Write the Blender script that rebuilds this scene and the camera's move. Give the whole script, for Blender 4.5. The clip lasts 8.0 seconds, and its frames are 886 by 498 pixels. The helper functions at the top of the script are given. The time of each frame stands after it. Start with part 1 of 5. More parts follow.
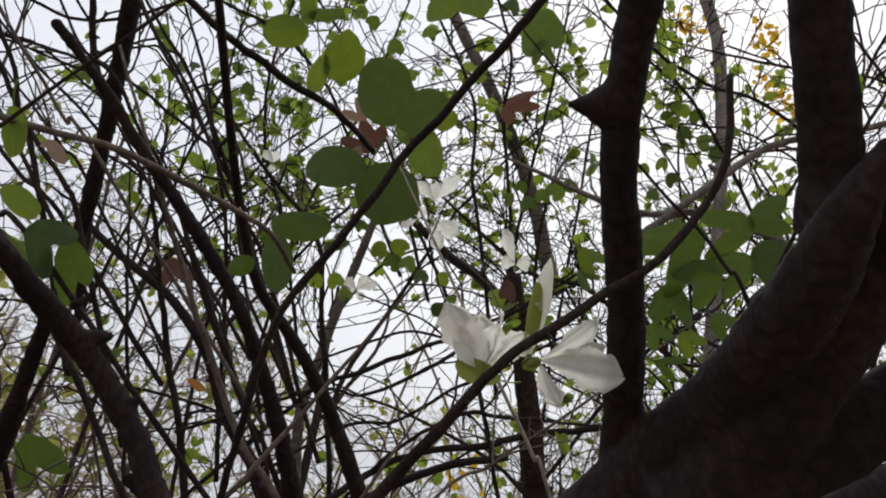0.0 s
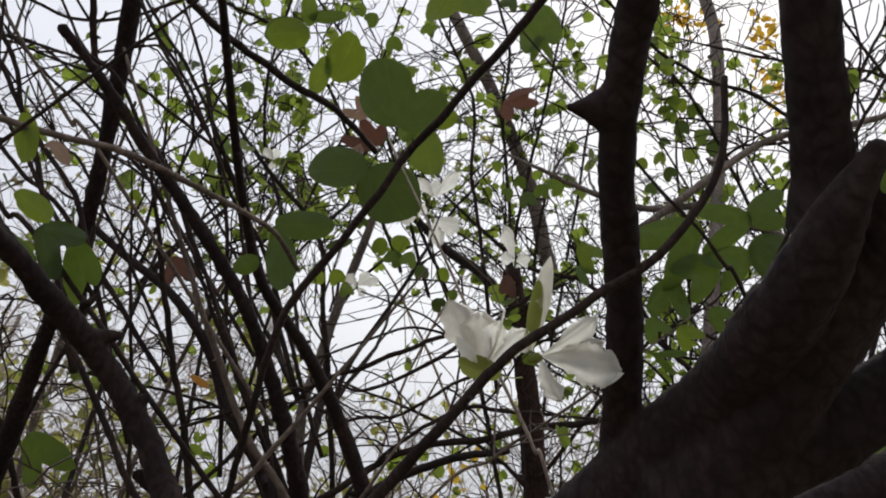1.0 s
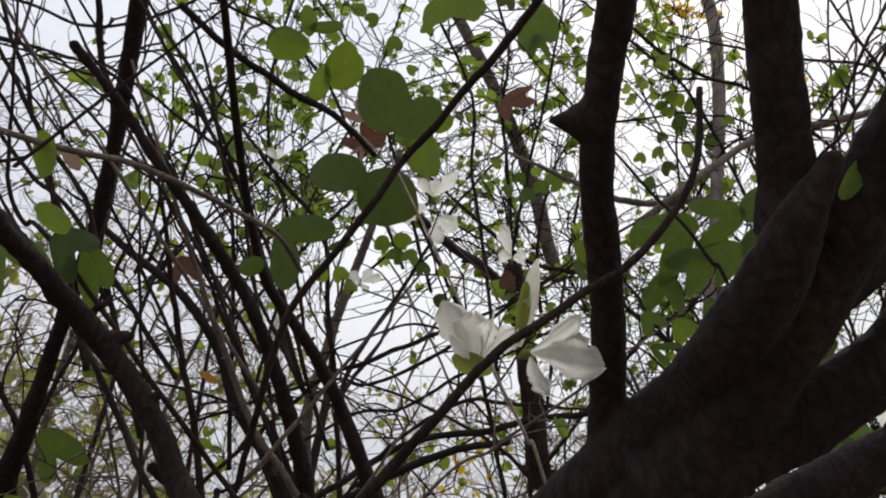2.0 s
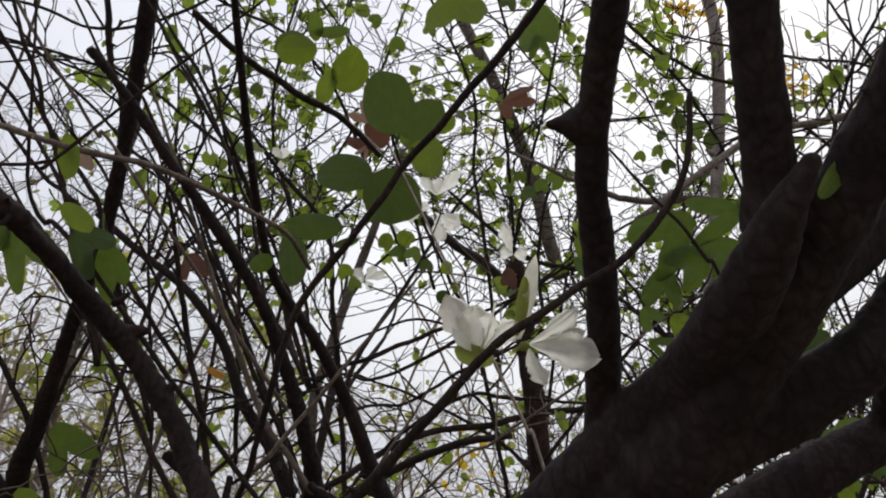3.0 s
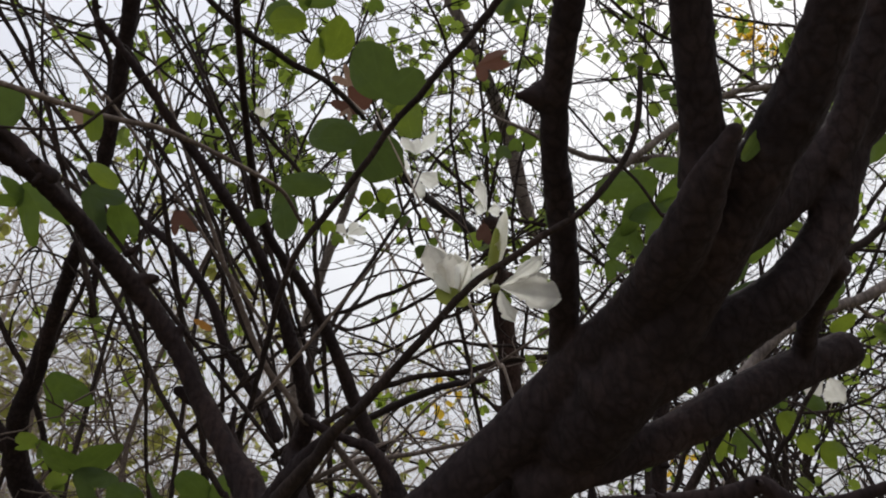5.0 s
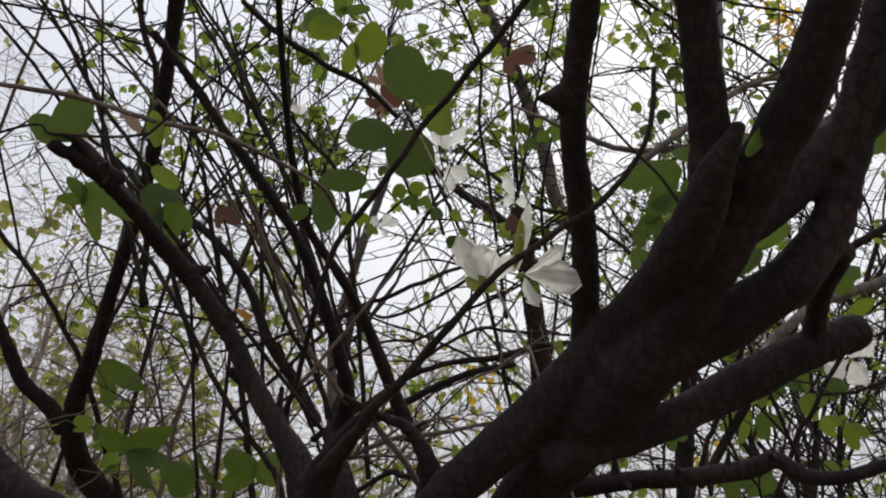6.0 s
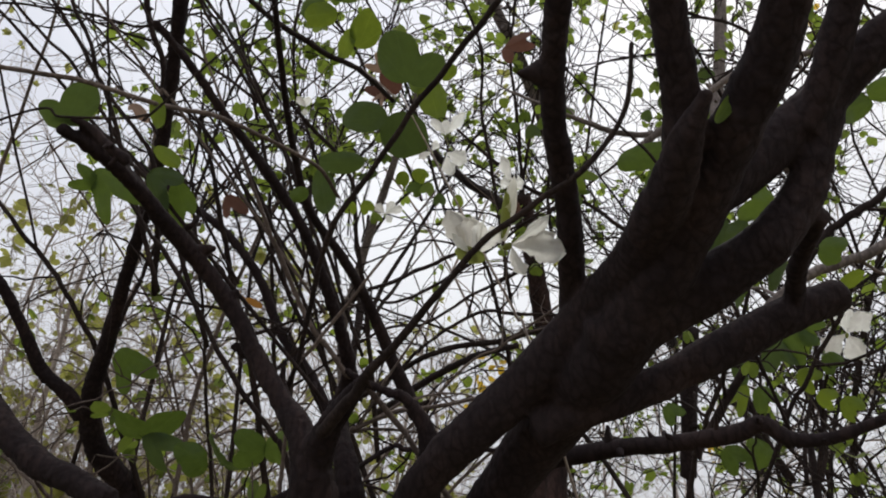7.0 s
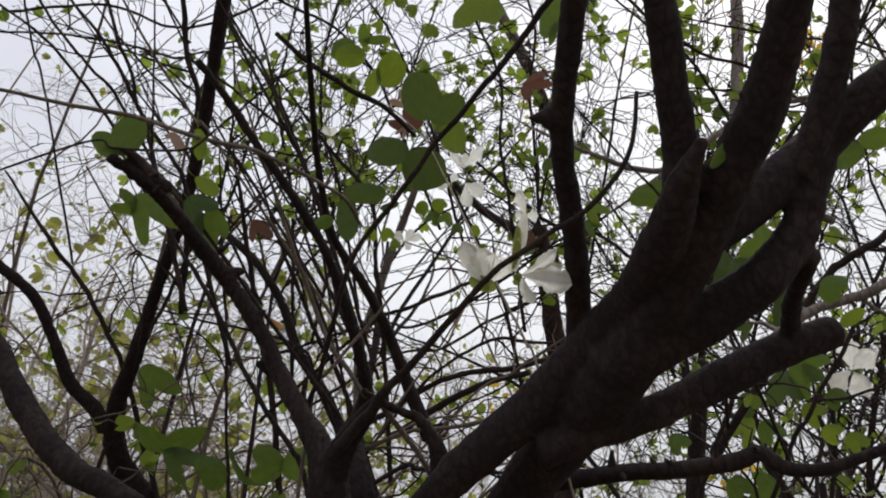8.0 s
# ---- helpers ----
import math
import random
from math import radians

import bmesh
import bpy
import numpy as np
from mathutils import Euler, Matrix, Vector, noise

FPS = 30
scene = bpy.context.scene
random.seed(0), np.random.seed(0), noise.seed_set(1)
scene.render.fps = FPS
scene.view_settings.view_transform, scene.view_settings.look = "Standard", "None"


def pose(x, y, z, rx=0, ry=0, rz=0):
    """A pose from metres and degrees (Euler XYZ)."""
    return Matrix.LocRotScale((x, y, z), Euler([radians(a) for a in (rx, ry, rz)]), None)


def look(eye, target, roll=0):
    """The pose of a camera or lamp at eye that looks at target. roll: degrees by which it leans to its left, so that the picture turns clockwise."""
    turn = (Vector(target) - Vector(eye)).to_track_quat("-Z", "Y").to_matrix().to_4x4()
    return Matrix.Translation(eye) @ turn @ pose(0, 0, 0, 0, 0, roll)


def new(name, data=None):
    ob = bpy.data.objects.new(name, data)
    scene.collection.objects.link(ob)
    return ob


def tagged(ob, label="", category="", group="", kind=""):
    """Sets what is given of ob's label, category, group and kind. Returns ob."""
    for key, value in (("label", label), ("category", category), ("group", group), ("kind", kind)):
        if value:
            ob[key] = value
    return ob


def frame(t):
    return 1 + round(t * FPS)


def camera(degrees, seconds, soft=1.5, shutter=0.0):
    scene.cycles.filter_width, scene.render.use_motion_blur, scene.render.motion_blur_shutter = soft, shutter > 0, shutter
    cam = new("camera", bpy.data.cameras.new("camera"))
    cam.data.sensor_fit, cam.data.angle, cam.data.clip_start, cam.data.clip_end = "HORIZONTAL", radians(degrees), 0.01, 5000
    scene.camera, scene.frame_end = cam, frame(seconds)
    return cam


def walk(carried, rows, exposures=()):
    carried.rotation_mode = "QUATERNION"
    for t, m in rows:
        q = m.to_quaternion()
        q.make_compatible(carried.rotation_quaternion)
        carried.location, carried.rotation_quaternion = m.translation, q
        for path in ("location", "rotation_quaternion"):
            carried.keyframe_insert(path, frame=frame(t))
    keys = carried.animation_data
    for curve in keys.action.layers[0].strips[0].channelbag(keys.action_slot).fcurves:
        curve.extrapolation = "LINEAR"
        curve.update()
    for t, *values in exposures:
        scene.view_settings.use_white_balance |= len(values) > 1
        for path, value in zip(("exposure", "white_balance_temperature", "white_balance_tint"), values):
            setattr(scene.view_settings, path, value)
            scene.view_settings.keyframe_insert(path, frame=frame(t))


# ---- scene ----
cam = camera(62.9, 8.0, soft=2.0)
PATH = [
    (0, (0.186, -0.041, 1.618), (0.074, 1.648, 2.684), 3.1),
    (0.5, (0.184, -0.051, 1.615), (0.083, 1.648, 2.667), 3.2),
    (1, (0.184, -0.055, 1.614), (0.075, 1.642, 2.666), 2.6),
    (1.5, (0.193, -0.074, 1.61), (0.075, 1.628, 2.653), 2.3),
    (3, (0.198, -0.116, 1.587), (0.067, 1.595, 2.616), 2.2),
    (3.5, (0.199, -0.136, 1.578), (0.116, 1.576, 2.609), 2.8),
    (4, (0.201, -0.154, 1.57), (0.153, 1.561, 2.599), 2.1),
    (4.5, (0.201, -0.176, 1.558), (0.161, 1.564, 2.545), 2.0),
    (4.7, (0.196, -0.184, 1.548), (0.151, 1.577, 2.496), 1.1),
    (5.8, (0.204, -0.235, 1.516), (0.077, 1.54, 2.429), 2.2),
    (6, (0.202, -0.251, 1.508), (0.052, 1.528, 2.411), 1.7),
    (6.5, (0.21, -0.26, 1.49), (0.041, 1.536, 2.353), 1.1),
    (7, (0.232, -0.269, 1.468), (0.043, 1.511, 2.36), 1.3),
    (7.5, (0.241, -0.29, 1.444), (0.012, 1.483, 2.34), 2.9),
    (8, (0.242, -0.324, 1.442), (0.004, 1.416, 2.398), 3.6),
]
walk(cam, [(t, look(e, a, r)) for t, e, a, r in PATH], exposures=[(0.0, 0.18), (8.0, 0.18)])

# ---- world and sun: a bright, thinly overcast sky ----
world = bpy.data.worlds.new("overcast_sky")
world.use_nodes = True
scene.world = world
wn, wl = world.node_tree.nodes, world.node_tree.links
wn.clear()
sky = wn.new("ShaderNodeTexSky")
sky.sky_type, sky.sun_disc = "NISHITA", False
sky.sun_elevation, sky.sun_rotation = radians(52), radians(25)
sky.dust_density, sky.air_density = 4.0, 1.5
bg_sky = wn.new("ShaderNodeBackground")
bg_sky.inputs["Strength"].default_value = 0.07
wl.new(sky.outputs[0], bg_sky.inputs["Color"])
wco = wn.new("ShaderNodeTexCoord")
clouds = wn.new("ShaderNodeTexNoise")
clouds.inputs["Scale"].default_value, clouds.inputs["Detail"].default_value = 1.6, 5.0
wl.new(wco.outputs["Generated"], clouds.inputs["Vector"])
cramp = wn.new("ShaderNodeValToRGB")
cramp.color_ramp.elements[0].position, cramp.color_ramp.elements[1].position = 0.35, 0.68
cramp.color_ramp.elements[0].color = (0.62, 0.635, 0.72, 1)
cramp.color_ramp.elements[1].color = (0.91, 0.92, 0.955, 1)
wl.new(clouds.outputs["Fac"], cramp.inputs["Fac"])
bg_cloud = wn.new("ShaderNodeBackground")
wl.new(cramp.outputs["Color"], bg_cloud.inputs["Color"])
# an overcast sky is brightest overhead
wsep = wn.new("ShaderNodeSeparateXYZ")
wl.new(wco.outputs["Generated"], wsep.inputs[0])
zen = wn.new("ShaderNodeMapRange")
zen.inputs["From Min"].default_value, zen.inputs["From Max"].default_value = 0.0, 1.0
zen.inputs["To Min"].default_value, zen.inputs["To Max"].default_value = 0.66, 1.30
wl.new(wsep.outputs["Z"], zen.inputs["Value"])
wl.new(zen.outputs[0], bg_cloud.inputs["Strength"])
wmix = wn.new("ShaderNodeMixShader")
wmix.inputs[0].default_value = 0.90
wl.new(bg_sky.outputs[0], wmix.inputs[1])
wl.new(bg_cloud.outputs[0], wmix.inputs[2])
wout = wn.new("ShaderNodeOutputWorld")
wl.new(wmix.outputs[0], wout.inputs["Surface"])

sun = new("sun", bpy.data.lights.new("sun", "SUN"))
sun.data.energy, sun.data.angle, sun.data.color = 1.5, radians(25), (1.0, 0.96, 0.9)
sun.matrix_world = look((0, 0, 0), (-0.26, -0.56, -0.79))


# ---- materials ----
def mat_base(name):
    m = bpy.data.materials.new(name)
    m.use_nodes = True
    n, l = m.node_tree.nodes, m.node_tree.links
    return m, n, l, n["Principled BSDF"], n["Material Output"]


def ramp(n, l, fac, stops):
    r = n.new("ShaderNodeValToRGB")
    e = r.color_ramp.elements
    e[0].position, e[0].color = stops[0][0], (*stops[0][1], 1)
    e[1].position, e[1].color = stops[-1][0], (*stops[-1][1], 1)
    for p, c in stops[1:-1]:
        k = e.new(p)
        k.color = (*c, 1)
    l.new(fac, r.inputs["Fac"])
    return r.outputs["Color"]


def noise_tex(n, l, scale, detail=4.0, stretch=(1, 1, 1), rough=0.55):
    co, mp, t = n.new("ShaderNodeTexCoord"), n.new("ShaderNodeMapping"), n.new("ShaderNodeTexNoise")
    mp.inputs["Scale"].default_value = stretch
    l.new(co.outputs["Object"], mp.inputs["Vector"])
    l.new(mp.outputs[0], t.inputs["Vector"])
    t.inputs["Scale"].default_value, t.inputs["Detail"].default_value, t.inputs["Roughness"].default_value = scale, detail, rough
    return t.outputs["Fac"]


def bark(name, dark, mid, light, grain=160.0, relief=0.6, distance=0.004):
    """Bark: broad stains, fine lengthwise grain and lichen specks over a bumped, rough surface."""
    m, n, l, b, out = mat_base(name)
    broad = noise_tex(n, l, 14.0, 5.0, (1, 1, 0.6))
    fine = noise_tex(n, l, grain, 6.0, (1, 1, 0.35), 0.7)
    mix = n.new("ShaderNodeMath")
    mix.operation = "MULTIPLY_ADD"
    mix.inputs[1].default_value = 0.45
    half = n.new("ShaderNodeMath")
    half.operation = "MULTIPLY"
    half.inputs[1].default_value = 0.55
    l.new(broad, half.inputs[0])
    l.new(fine, mix.inputs[0])
    l.new(half.outputs[0], mix.inputs[2])
    col = ramp(n, l, mix.outputs[0], [(0.36, dark), (0.5, mid), (0.66, light)])
    # dark cracks between small plates
    co, mp, plates = n.new("ShaderNodeTexCoord"), n.new("ShaderNodeMapping"), n.new("ShaderNodeTexVoronoi")
    mp.inputs["Scale"].default_value = (1, 1, 0.45)
    warp = n.new("ShaderNodeVectorMath")
    warp.operation = "MULTIPLY_ADD"
    wob = n.new("ShaderNodeTexNoise")
    wob.inputs["Scale"].default_value = 60.0
    l.new(co.outputs["Object"], wob.inputs["Vector"])
    l.new(wob.outputs["Color"], warp.inputs[0])
    warp.inputs[1].default_value = (0.012, 0.012, 0.02)
    l.new(co.outputs["Object"], warp.inputs[2])
    l.new(warp.outputs[0], mp.inputs["Vector"])
    l.new(mp.outputs[0], plates.inputs["Vector"])
    plates.feature = "DISTANCE_TO_EDGE"
    plates.inputs["Scale"].default_value = 0.55 * grain
    crack = n.new("ShaderNodeMapRange")
    crack.inputs["From Min"].default_value, crack.inputs["From Max"].default_value = 0.0, 0.22
    crack.inputs["To Min"].default_value, crack.inputs["To Max"].default_value = 0.68, 1.0
    l.new(plates.outputs["Distance"], crack.inputs["Value"])
    dim = n.new("ShaderNodeMix")
    dim.data_type, dim.blend_type = "RGBA", "MULTIPLY"
    dim.inputs["Factor"].default_value = 1.0
    l.new(col, dim.inputs["A"])
    l.new(crack.outputs[0], dim.inputs["B"])
    l.new(dim.outputs["Result"], b.inputs["Base Color"])
    high = n.new("ShaderNodeMath")
    high.operation = "MULTIPLY"
    l.new(mix.outputs[0], high.inputs[0])
    l.new(crack.outputs[0], high.inputs[1])
    b.inputs["Roughness"].default_value = 0.9
    b.inputs["Specular IOR Level"].default_value = 0.15
    bump = n.new("ShaderNodeBump")
    bump.inputs["Strength"].default_value, bump.inputs["Distance"].default_value = relief, distance
    l.new(high.outputs[0], bump.inputs["Height"])
    l.new(bump.outputs[0], b.inputs["Normal"])
    return m


def leafy(name, deep, bright, trans, share=0.45, veins=True, spec=0.3, rough=0.5):
    """Thin leaf or petal: reflects on top, lets light through, with veins fanning out from the stalk."""
    m, n, l, b, out = mat_base(name)
    blotch = noise_tex(n, l, 55.0, 4.0)
    info = n.new("ShaderNodeObjectInfo")
    geo = n.new("ShaderNodeNewGeometry")
    var = n.new("ShaderNodeMath")
    var.operation = "ADD"
    l.new(info.outputs["Random"], var.inputs[0])
    l.new(geo.outputs["Random Per Island"], var.inputs[1])
    fr = n.new("ShaderNodeMath")
    fr.operation = "FRACT"
    l.new(var.outputs[0], fr.inputs[0])
    avg = n.new("ShaderNodeMath")
    avg.operation = "MULTIPLY_ADD"
    avg.inputs[1].default_value = 0.55
    sc = n.new("ShaderNodeMath")
    sc.operation = "MULTIPLY"
    sc.inputs[1].default_value = 0.45
    l.new(blotch, sc.inputs[0])
    l.new(fr.outputs[0], avg.inputs[0])
    l.new(sc.outputs[0], avg.inputs[2])
    col = ramp(n, l, avg.outputs[0], [(0.15, deep), (0.85, bright)])
    # leaf tone plus noise; the dark patches stand in for other leaves' shade
    spots = noise_tex(n, l, 95.0, 5.0, rough=0.65)
    shade_patch = n.new("ShaderNodeMath")
    shade_patch.operation = "MULTIPLY_ADD"
    shade_patch.inputs[1].default_value = 0.6
    l.new(spots, shade_patch.inputs[0])
    low = n.new("ShaderNodeMath")
    low.operation = "SUBTRACT"
    low.inputs[1].default_value = 0.3
    l.new(avg.outputs[0], low.inputs[0])
    l.new(low.outputs[0], shade_patch.inputs[2])
    tcol = ramp(n, l, shade_patch.outputs[0], [(0.15, tuple(0.62 * c for c in trans)), (0.8, tuple(min(1.0, 1.08 * c) for c in trans))])
    if veins:
        uv = n.new("ShaderNodeUVMap")
        uv.uv_map = "UVMap"
        sep = n.new("ShaderNodeSeparateXYZ")
        l.new(uv.outputs[0], sep.inputs[0])
        tri = n.new("ShaderNodeMath")
        tri.operation = "PINGPONG"
        tri.inputs[1].default_value = 0.5
        l.new(sep.outputs[0], tri.inputs[0])
        line = n.new("ShaderNodeMapRange")
        line.inputs["From Min"].default_value, line.inputs["From Max"].default_value = 0.0, 0.07
        line.inputs["To Min"].default_value, line.inputs["To Max"].default_value = 0.16, 0.0
        l.new(tri.outputs[0], line.inputs["Value"])
        mx = n.new("ShaderNodeMix")
        mx.data_type = "RGBA"
        l.new(line.outputs[0], mx.inputs["Factor"])
        l.new(tcol, mx.inputs["A"])
        mx.inputs["B"].default_value = (*[min(1.0, 1.6 * c + 0.03) for c in trans], 1)
        tcol = mx.outputs["Result"]
        bump = n.new("ShaderNodeBump")
        bump.inputs["Strength"].default_value, bump.inputs["Distance"].default_value = 0.5, 0.002
        rise = n.new("ShaderNodeMath")
        rise.operation = "ADD"
        l.new(line.outputs[0], rise.inputs[0])
        l.new(spots, rise.inputs[1])
        l.new(rise.outputs[0], bump.inputs["Height"])
        l.new(bump.outputs[0], b.inputs["Normal"])
    l.new(col, b.inputs["Base Color"])
    b.inputs["Roughness"].default_value = rough
    b.inputs["Specular IOR Level"].default_value = spec
    tr = n.new("ShaderNodeBsdfTranslucent")
    l.new(tcol, tr.inputs["Color"])
    mix = n.new("ShaderNodeMixShader")
    mix.inputs[0].default_value = share
    l.new(b.outputs[0], mix.inputs[1])
    l.new(tr.outputs[0], mix.inputs[2])
    l.new(mix.outputs[0], out.inputs["Surface"])
    return m


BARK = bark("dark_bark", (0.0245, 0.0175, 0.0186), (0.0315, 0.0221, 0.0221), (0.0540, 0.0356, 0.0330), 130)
BARK_RED = bark("red_brown_bark", (0.0167, 0.0115, 0.0110), (0.0422, 0.0256, 0.0222), (0.1025, 0.0603, 0.0498), 120)
BARK_GREY = bark("grey_bark", (0.0950, 0.0780, 0.0700), (0.1900, 0.1560, 0.1400), (0.3400, 0.2900, 0.2600), 180, 0.4, 0.002)
TWIG = bark("twig_bark", (0.0180, 0.0125, 0.0112), (0.0310, 0.0215, 0.0185), (0.0680, 0.0480, 0.0400), 220, 0.3, 0.001)
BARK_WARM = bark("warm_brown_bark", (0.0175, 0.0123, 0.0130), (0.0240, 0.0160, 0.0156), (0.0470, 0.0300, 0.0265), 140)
TWIG_MID = bark("grey_brown_twig_bark", (0.0780, 0.0580, 0.0480), (0.1400, 0.1070, 0.0890), (0.2300, 0.1800, 0.1480), 200, 0.3, 0.001)
# lightened bark carries the haze and front light on the far thicket
TWIG_PALE = bark("lightened_twig_bark", (0.2900, 0.2350, 0.2000), (0.4600, 0.3850, 0.3350), (0.6000, 0.5200, 0.4600), 200, 0.3, 0.001)
LEAF = leafy("green_leaf", (0.046, 0.082, 0.018), (0.085, 0.135, 0.030), (0.150, 0.215, 0.030), 0.47)
LEAF_DARK = leafy("deep_green_leaf", (0.036, 0.062, 0.020), (0.062, 0.100, 0.030), (0.105, 0.148, 0.030), 0.42)
LEAF_LIGHT = leafy("young_leaf", (0.080, 0.135, 0.018), (0.120, 0.180, 0.028), (0.25, 0.32, 0.030), 0.5)
LEAF_FAR = leafy("small_leaf", (0.045, 0.075, 0.016), (0.130, 0.165, 0.030), (0.34, 0.46, 0.060), 0.5, veins=False)
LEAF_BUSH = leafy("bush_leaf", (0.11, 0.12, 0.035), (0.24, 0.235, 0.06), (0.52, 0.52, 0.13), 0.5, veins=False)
LEAF_DRY = leafy("dry_leaf", (0.085, 0.045, 0.034), (0.150, 0.080, 0.058), (0.17, 0.075, 0.050), 0.4, rough=0.8)
LEAF_TAN = leafy("tan_dry_leaf", (0.26, 0.17, 0.12), (0.38, 0.27, 0.20), (0.40, 0.26, 0.18), 0.4, rough=0.8)
LEAF_ORANGE = leafy("orange_leaf", (0.30, 0.13, 0.03), (0.4, 0.18, 0.04), (0.5, 0.24, 0.05), 0.4, rough=0.8)
PETAL = leafy("white_petal", (0.90, 0.87, 0.80), (0.94, 0.92, 0.87), (1.0, 0.955, 0.85), 0.82, rough=0.6, spec=0.2)
CALYX = leafy("calyx_green", (0.16, 0.19, 0.045), (0.24, 0.265, 0.065), (0.38, 0.43, 0.10), 0.35, veins=False)
YELLOW = leafy("yellow_petal", (0.6, 0.38, 0.03), (0.75, 0.5, 0.05), (0.85, 0.58, 0.06), 0.5, veins=False)


def soil():
    m, n, l, b, out = mat_base("dry_soil")
    a = noise_tex(n, l, 3.0, 8.0)
    l.new(ramp(n, l, a, [(0.3, (0.09, 0.07, 0.045)), (0.5, (0.15, 0.12, 0.08)), (0.7, (0.10, 0.12, 0.05))]), b.inputs["Base Color"])
    b.inputs["Roughness"].default_value = 0.95
    bump = n.new("ShaderNodeBump")
    bump.inputs["Distance"].default_value = 0.05
    l.new(a, bump.inputs["Height"])
    l.new(bump.outputs[0], b.inputs["Normal"])
    return m


SOIL = soil()


# ---- building helpers ----
def thing(name, at, label, category, group=""):
    ob = new(name)
    ob.empty_display_size = 0.1
    ob.location = at
    return tagged(ob, label, category, group)


def stands(ob):
    """Where an object stands in the world, through its parents."""
    own = ob.matrix_parent_inverse @ ob.matrix_basis
    return stands(ob.parent) @ own if ob.parent else own


def mesh_part(name, verts, faces, material, parent=None, label="", smooth=True, uvs=None):
    me = bpy.data.meshes.new(name)
    me.from_pydata([tuple(v) for v in verts], [], faces)
    if smooth:
        me.shade_smooth()
    me.materials.append(material)
    if uvs is not None:
        lay = me.uv_layers.new(name="UVMap")
        vi = np.empty(len(me.loops), dtype=np.int32)
        me.loops.foreach_get("vertex_index", vi)
        lay.data.foreach_set("uv", np.asarray(uvs, dtype=np.float32)[vi].ravel())
    ob = new(name, me)
    if parent is not None:
        ob.parent = parent
        ob.matrix_parent_inverse = stands(parent).inverted()
    if label:
        tagged(ob, label)
    return ob


def spline(points, radii, per):
    """Catmull-Rom through the points, with radii alongside."""
    p = np.array(points, dtype=float)
    r = np.interp(np.linspace(0, 1, len(p)), np.linspace(0, 1, len(radii)), radii)
    q = np.vstack([2 * p[0] - p[1], p, 2 * p[-1] - p[-2]])
    out, rad = [], []
    for i in range(len(p) - 1):
        a, b, c, d = q[i:i + 4]
        for u in np.arange(per) / per:
            out.append(0.5 * (2 * b + (c - a) * u + (2 * a - 5 * b + 4 * c - d) * u * u + (3 * b - a - 3 * c + d) * u ** 3))
            rad.append(r[i] + (r[i + 1] - r[i]) * u)
    out.append(p[-1])
    rad.append(r[-1])
    return np.array(out), np.array(rad)


def tube(path, rad, sides, verts, faces, lump=0.0, seed=0.0, cap=True):
    """Add a tapered tube along path to verts and faces; lump: uneven girth."""
    n = len(path)
    tan = np.gradient(path, axis=0)
    tan /= np.linalg.norm(tan, axis=1)[:, None] + 1e-12
    ref = np.array((0.31, 0.9, 0.3)) if abs(tan[0][2]) > 0.8 else np.array((0.1, 0.2, 1.0))
    u = np.cross(tan[0], ref)
    u /= np.linalg.norm(u)
    start = len(verts)
    ang = np.arange(sides) * 2 * np.pi / sides
    for i in range(n):
        u = u - tan[i] * (u @ tan[i])
        u /= np.linalg.norm(u) + 1e-12
        v = np.cross(tan[i], u)
        for a in ang:
            way = np.cos(a) * u + np.sin(a) * v
            r = rad[i]
            if lump:
                c = path[i] + way * r
                k = 0.5 / max(rad[i], 0.004)
                r *= 1 + lump * (1.2 * noise.noise(Vector(c * k * 0.7 + seed)) + 0.5 * noise.noise(Vector(c * k * 2.2 + seed)) + 0.35 * noise.noise(Vector(c * k * 6.0 + seed)))
            verts.append(path[i] + way * r)
    for i in range(n - 1):
        for j in range(sides):
            a, b = start + i * sides + j, start + i * sides + (j + 1) % sides
            faces.append((a, b, b + sides, a + sides))
    if cap:
        for i, s in ((0, -1), (n - 1, 1)):
            verts.append(path[i] + tan[i] * s * rad[i] * 0.5)
            k = len(verts) - 1
            for j in range(sides):
                a, b = start + i * sides + j, start + i * sides + (j + 1) % sides
                faces.append((a, b, k) if s > 0 else (b, a, k))


def fine_tube(path, rad, sides, verts, faces):
    """A plain thin tube, quickly."""
    n = len(path)
    tan = np.gradient(path, axis=0)
    mean = np.abs(path[-1] - path[0])
    ref = np.eye(3)[int(np.argmin(mean))]
    u = np.cross(tan, ref)
    u /= np.linalg.norm(u, axis=1)[:, None] + 1e-12
    v = np.cross(tan, u)
    v /= np.linalg.norm(v, axis=1)[:, None] + 1e-12
    ang = np.arange(sides) * 2 * np.pi / sides
    ring = path[:, None] + rad[:, None, None] * (np.cos(ang)[None, :, None] * u[:, None] + np.sin(ang)[None, :, None] * v[:, None])
    k = len(verts)
    verts.extend(ring.reshape(-1, 3).tolist())
    i, j = np.meshgrid(np.arange(n - 1), np.arange(sides), indexing="ij")
    a = k + i * sides + j
    b = k + i * sides + (j + 1) % sides
    faces.extend(np.stack([a, b, b + sides, a + sides], -1).reshape(-1, 4).tolist())


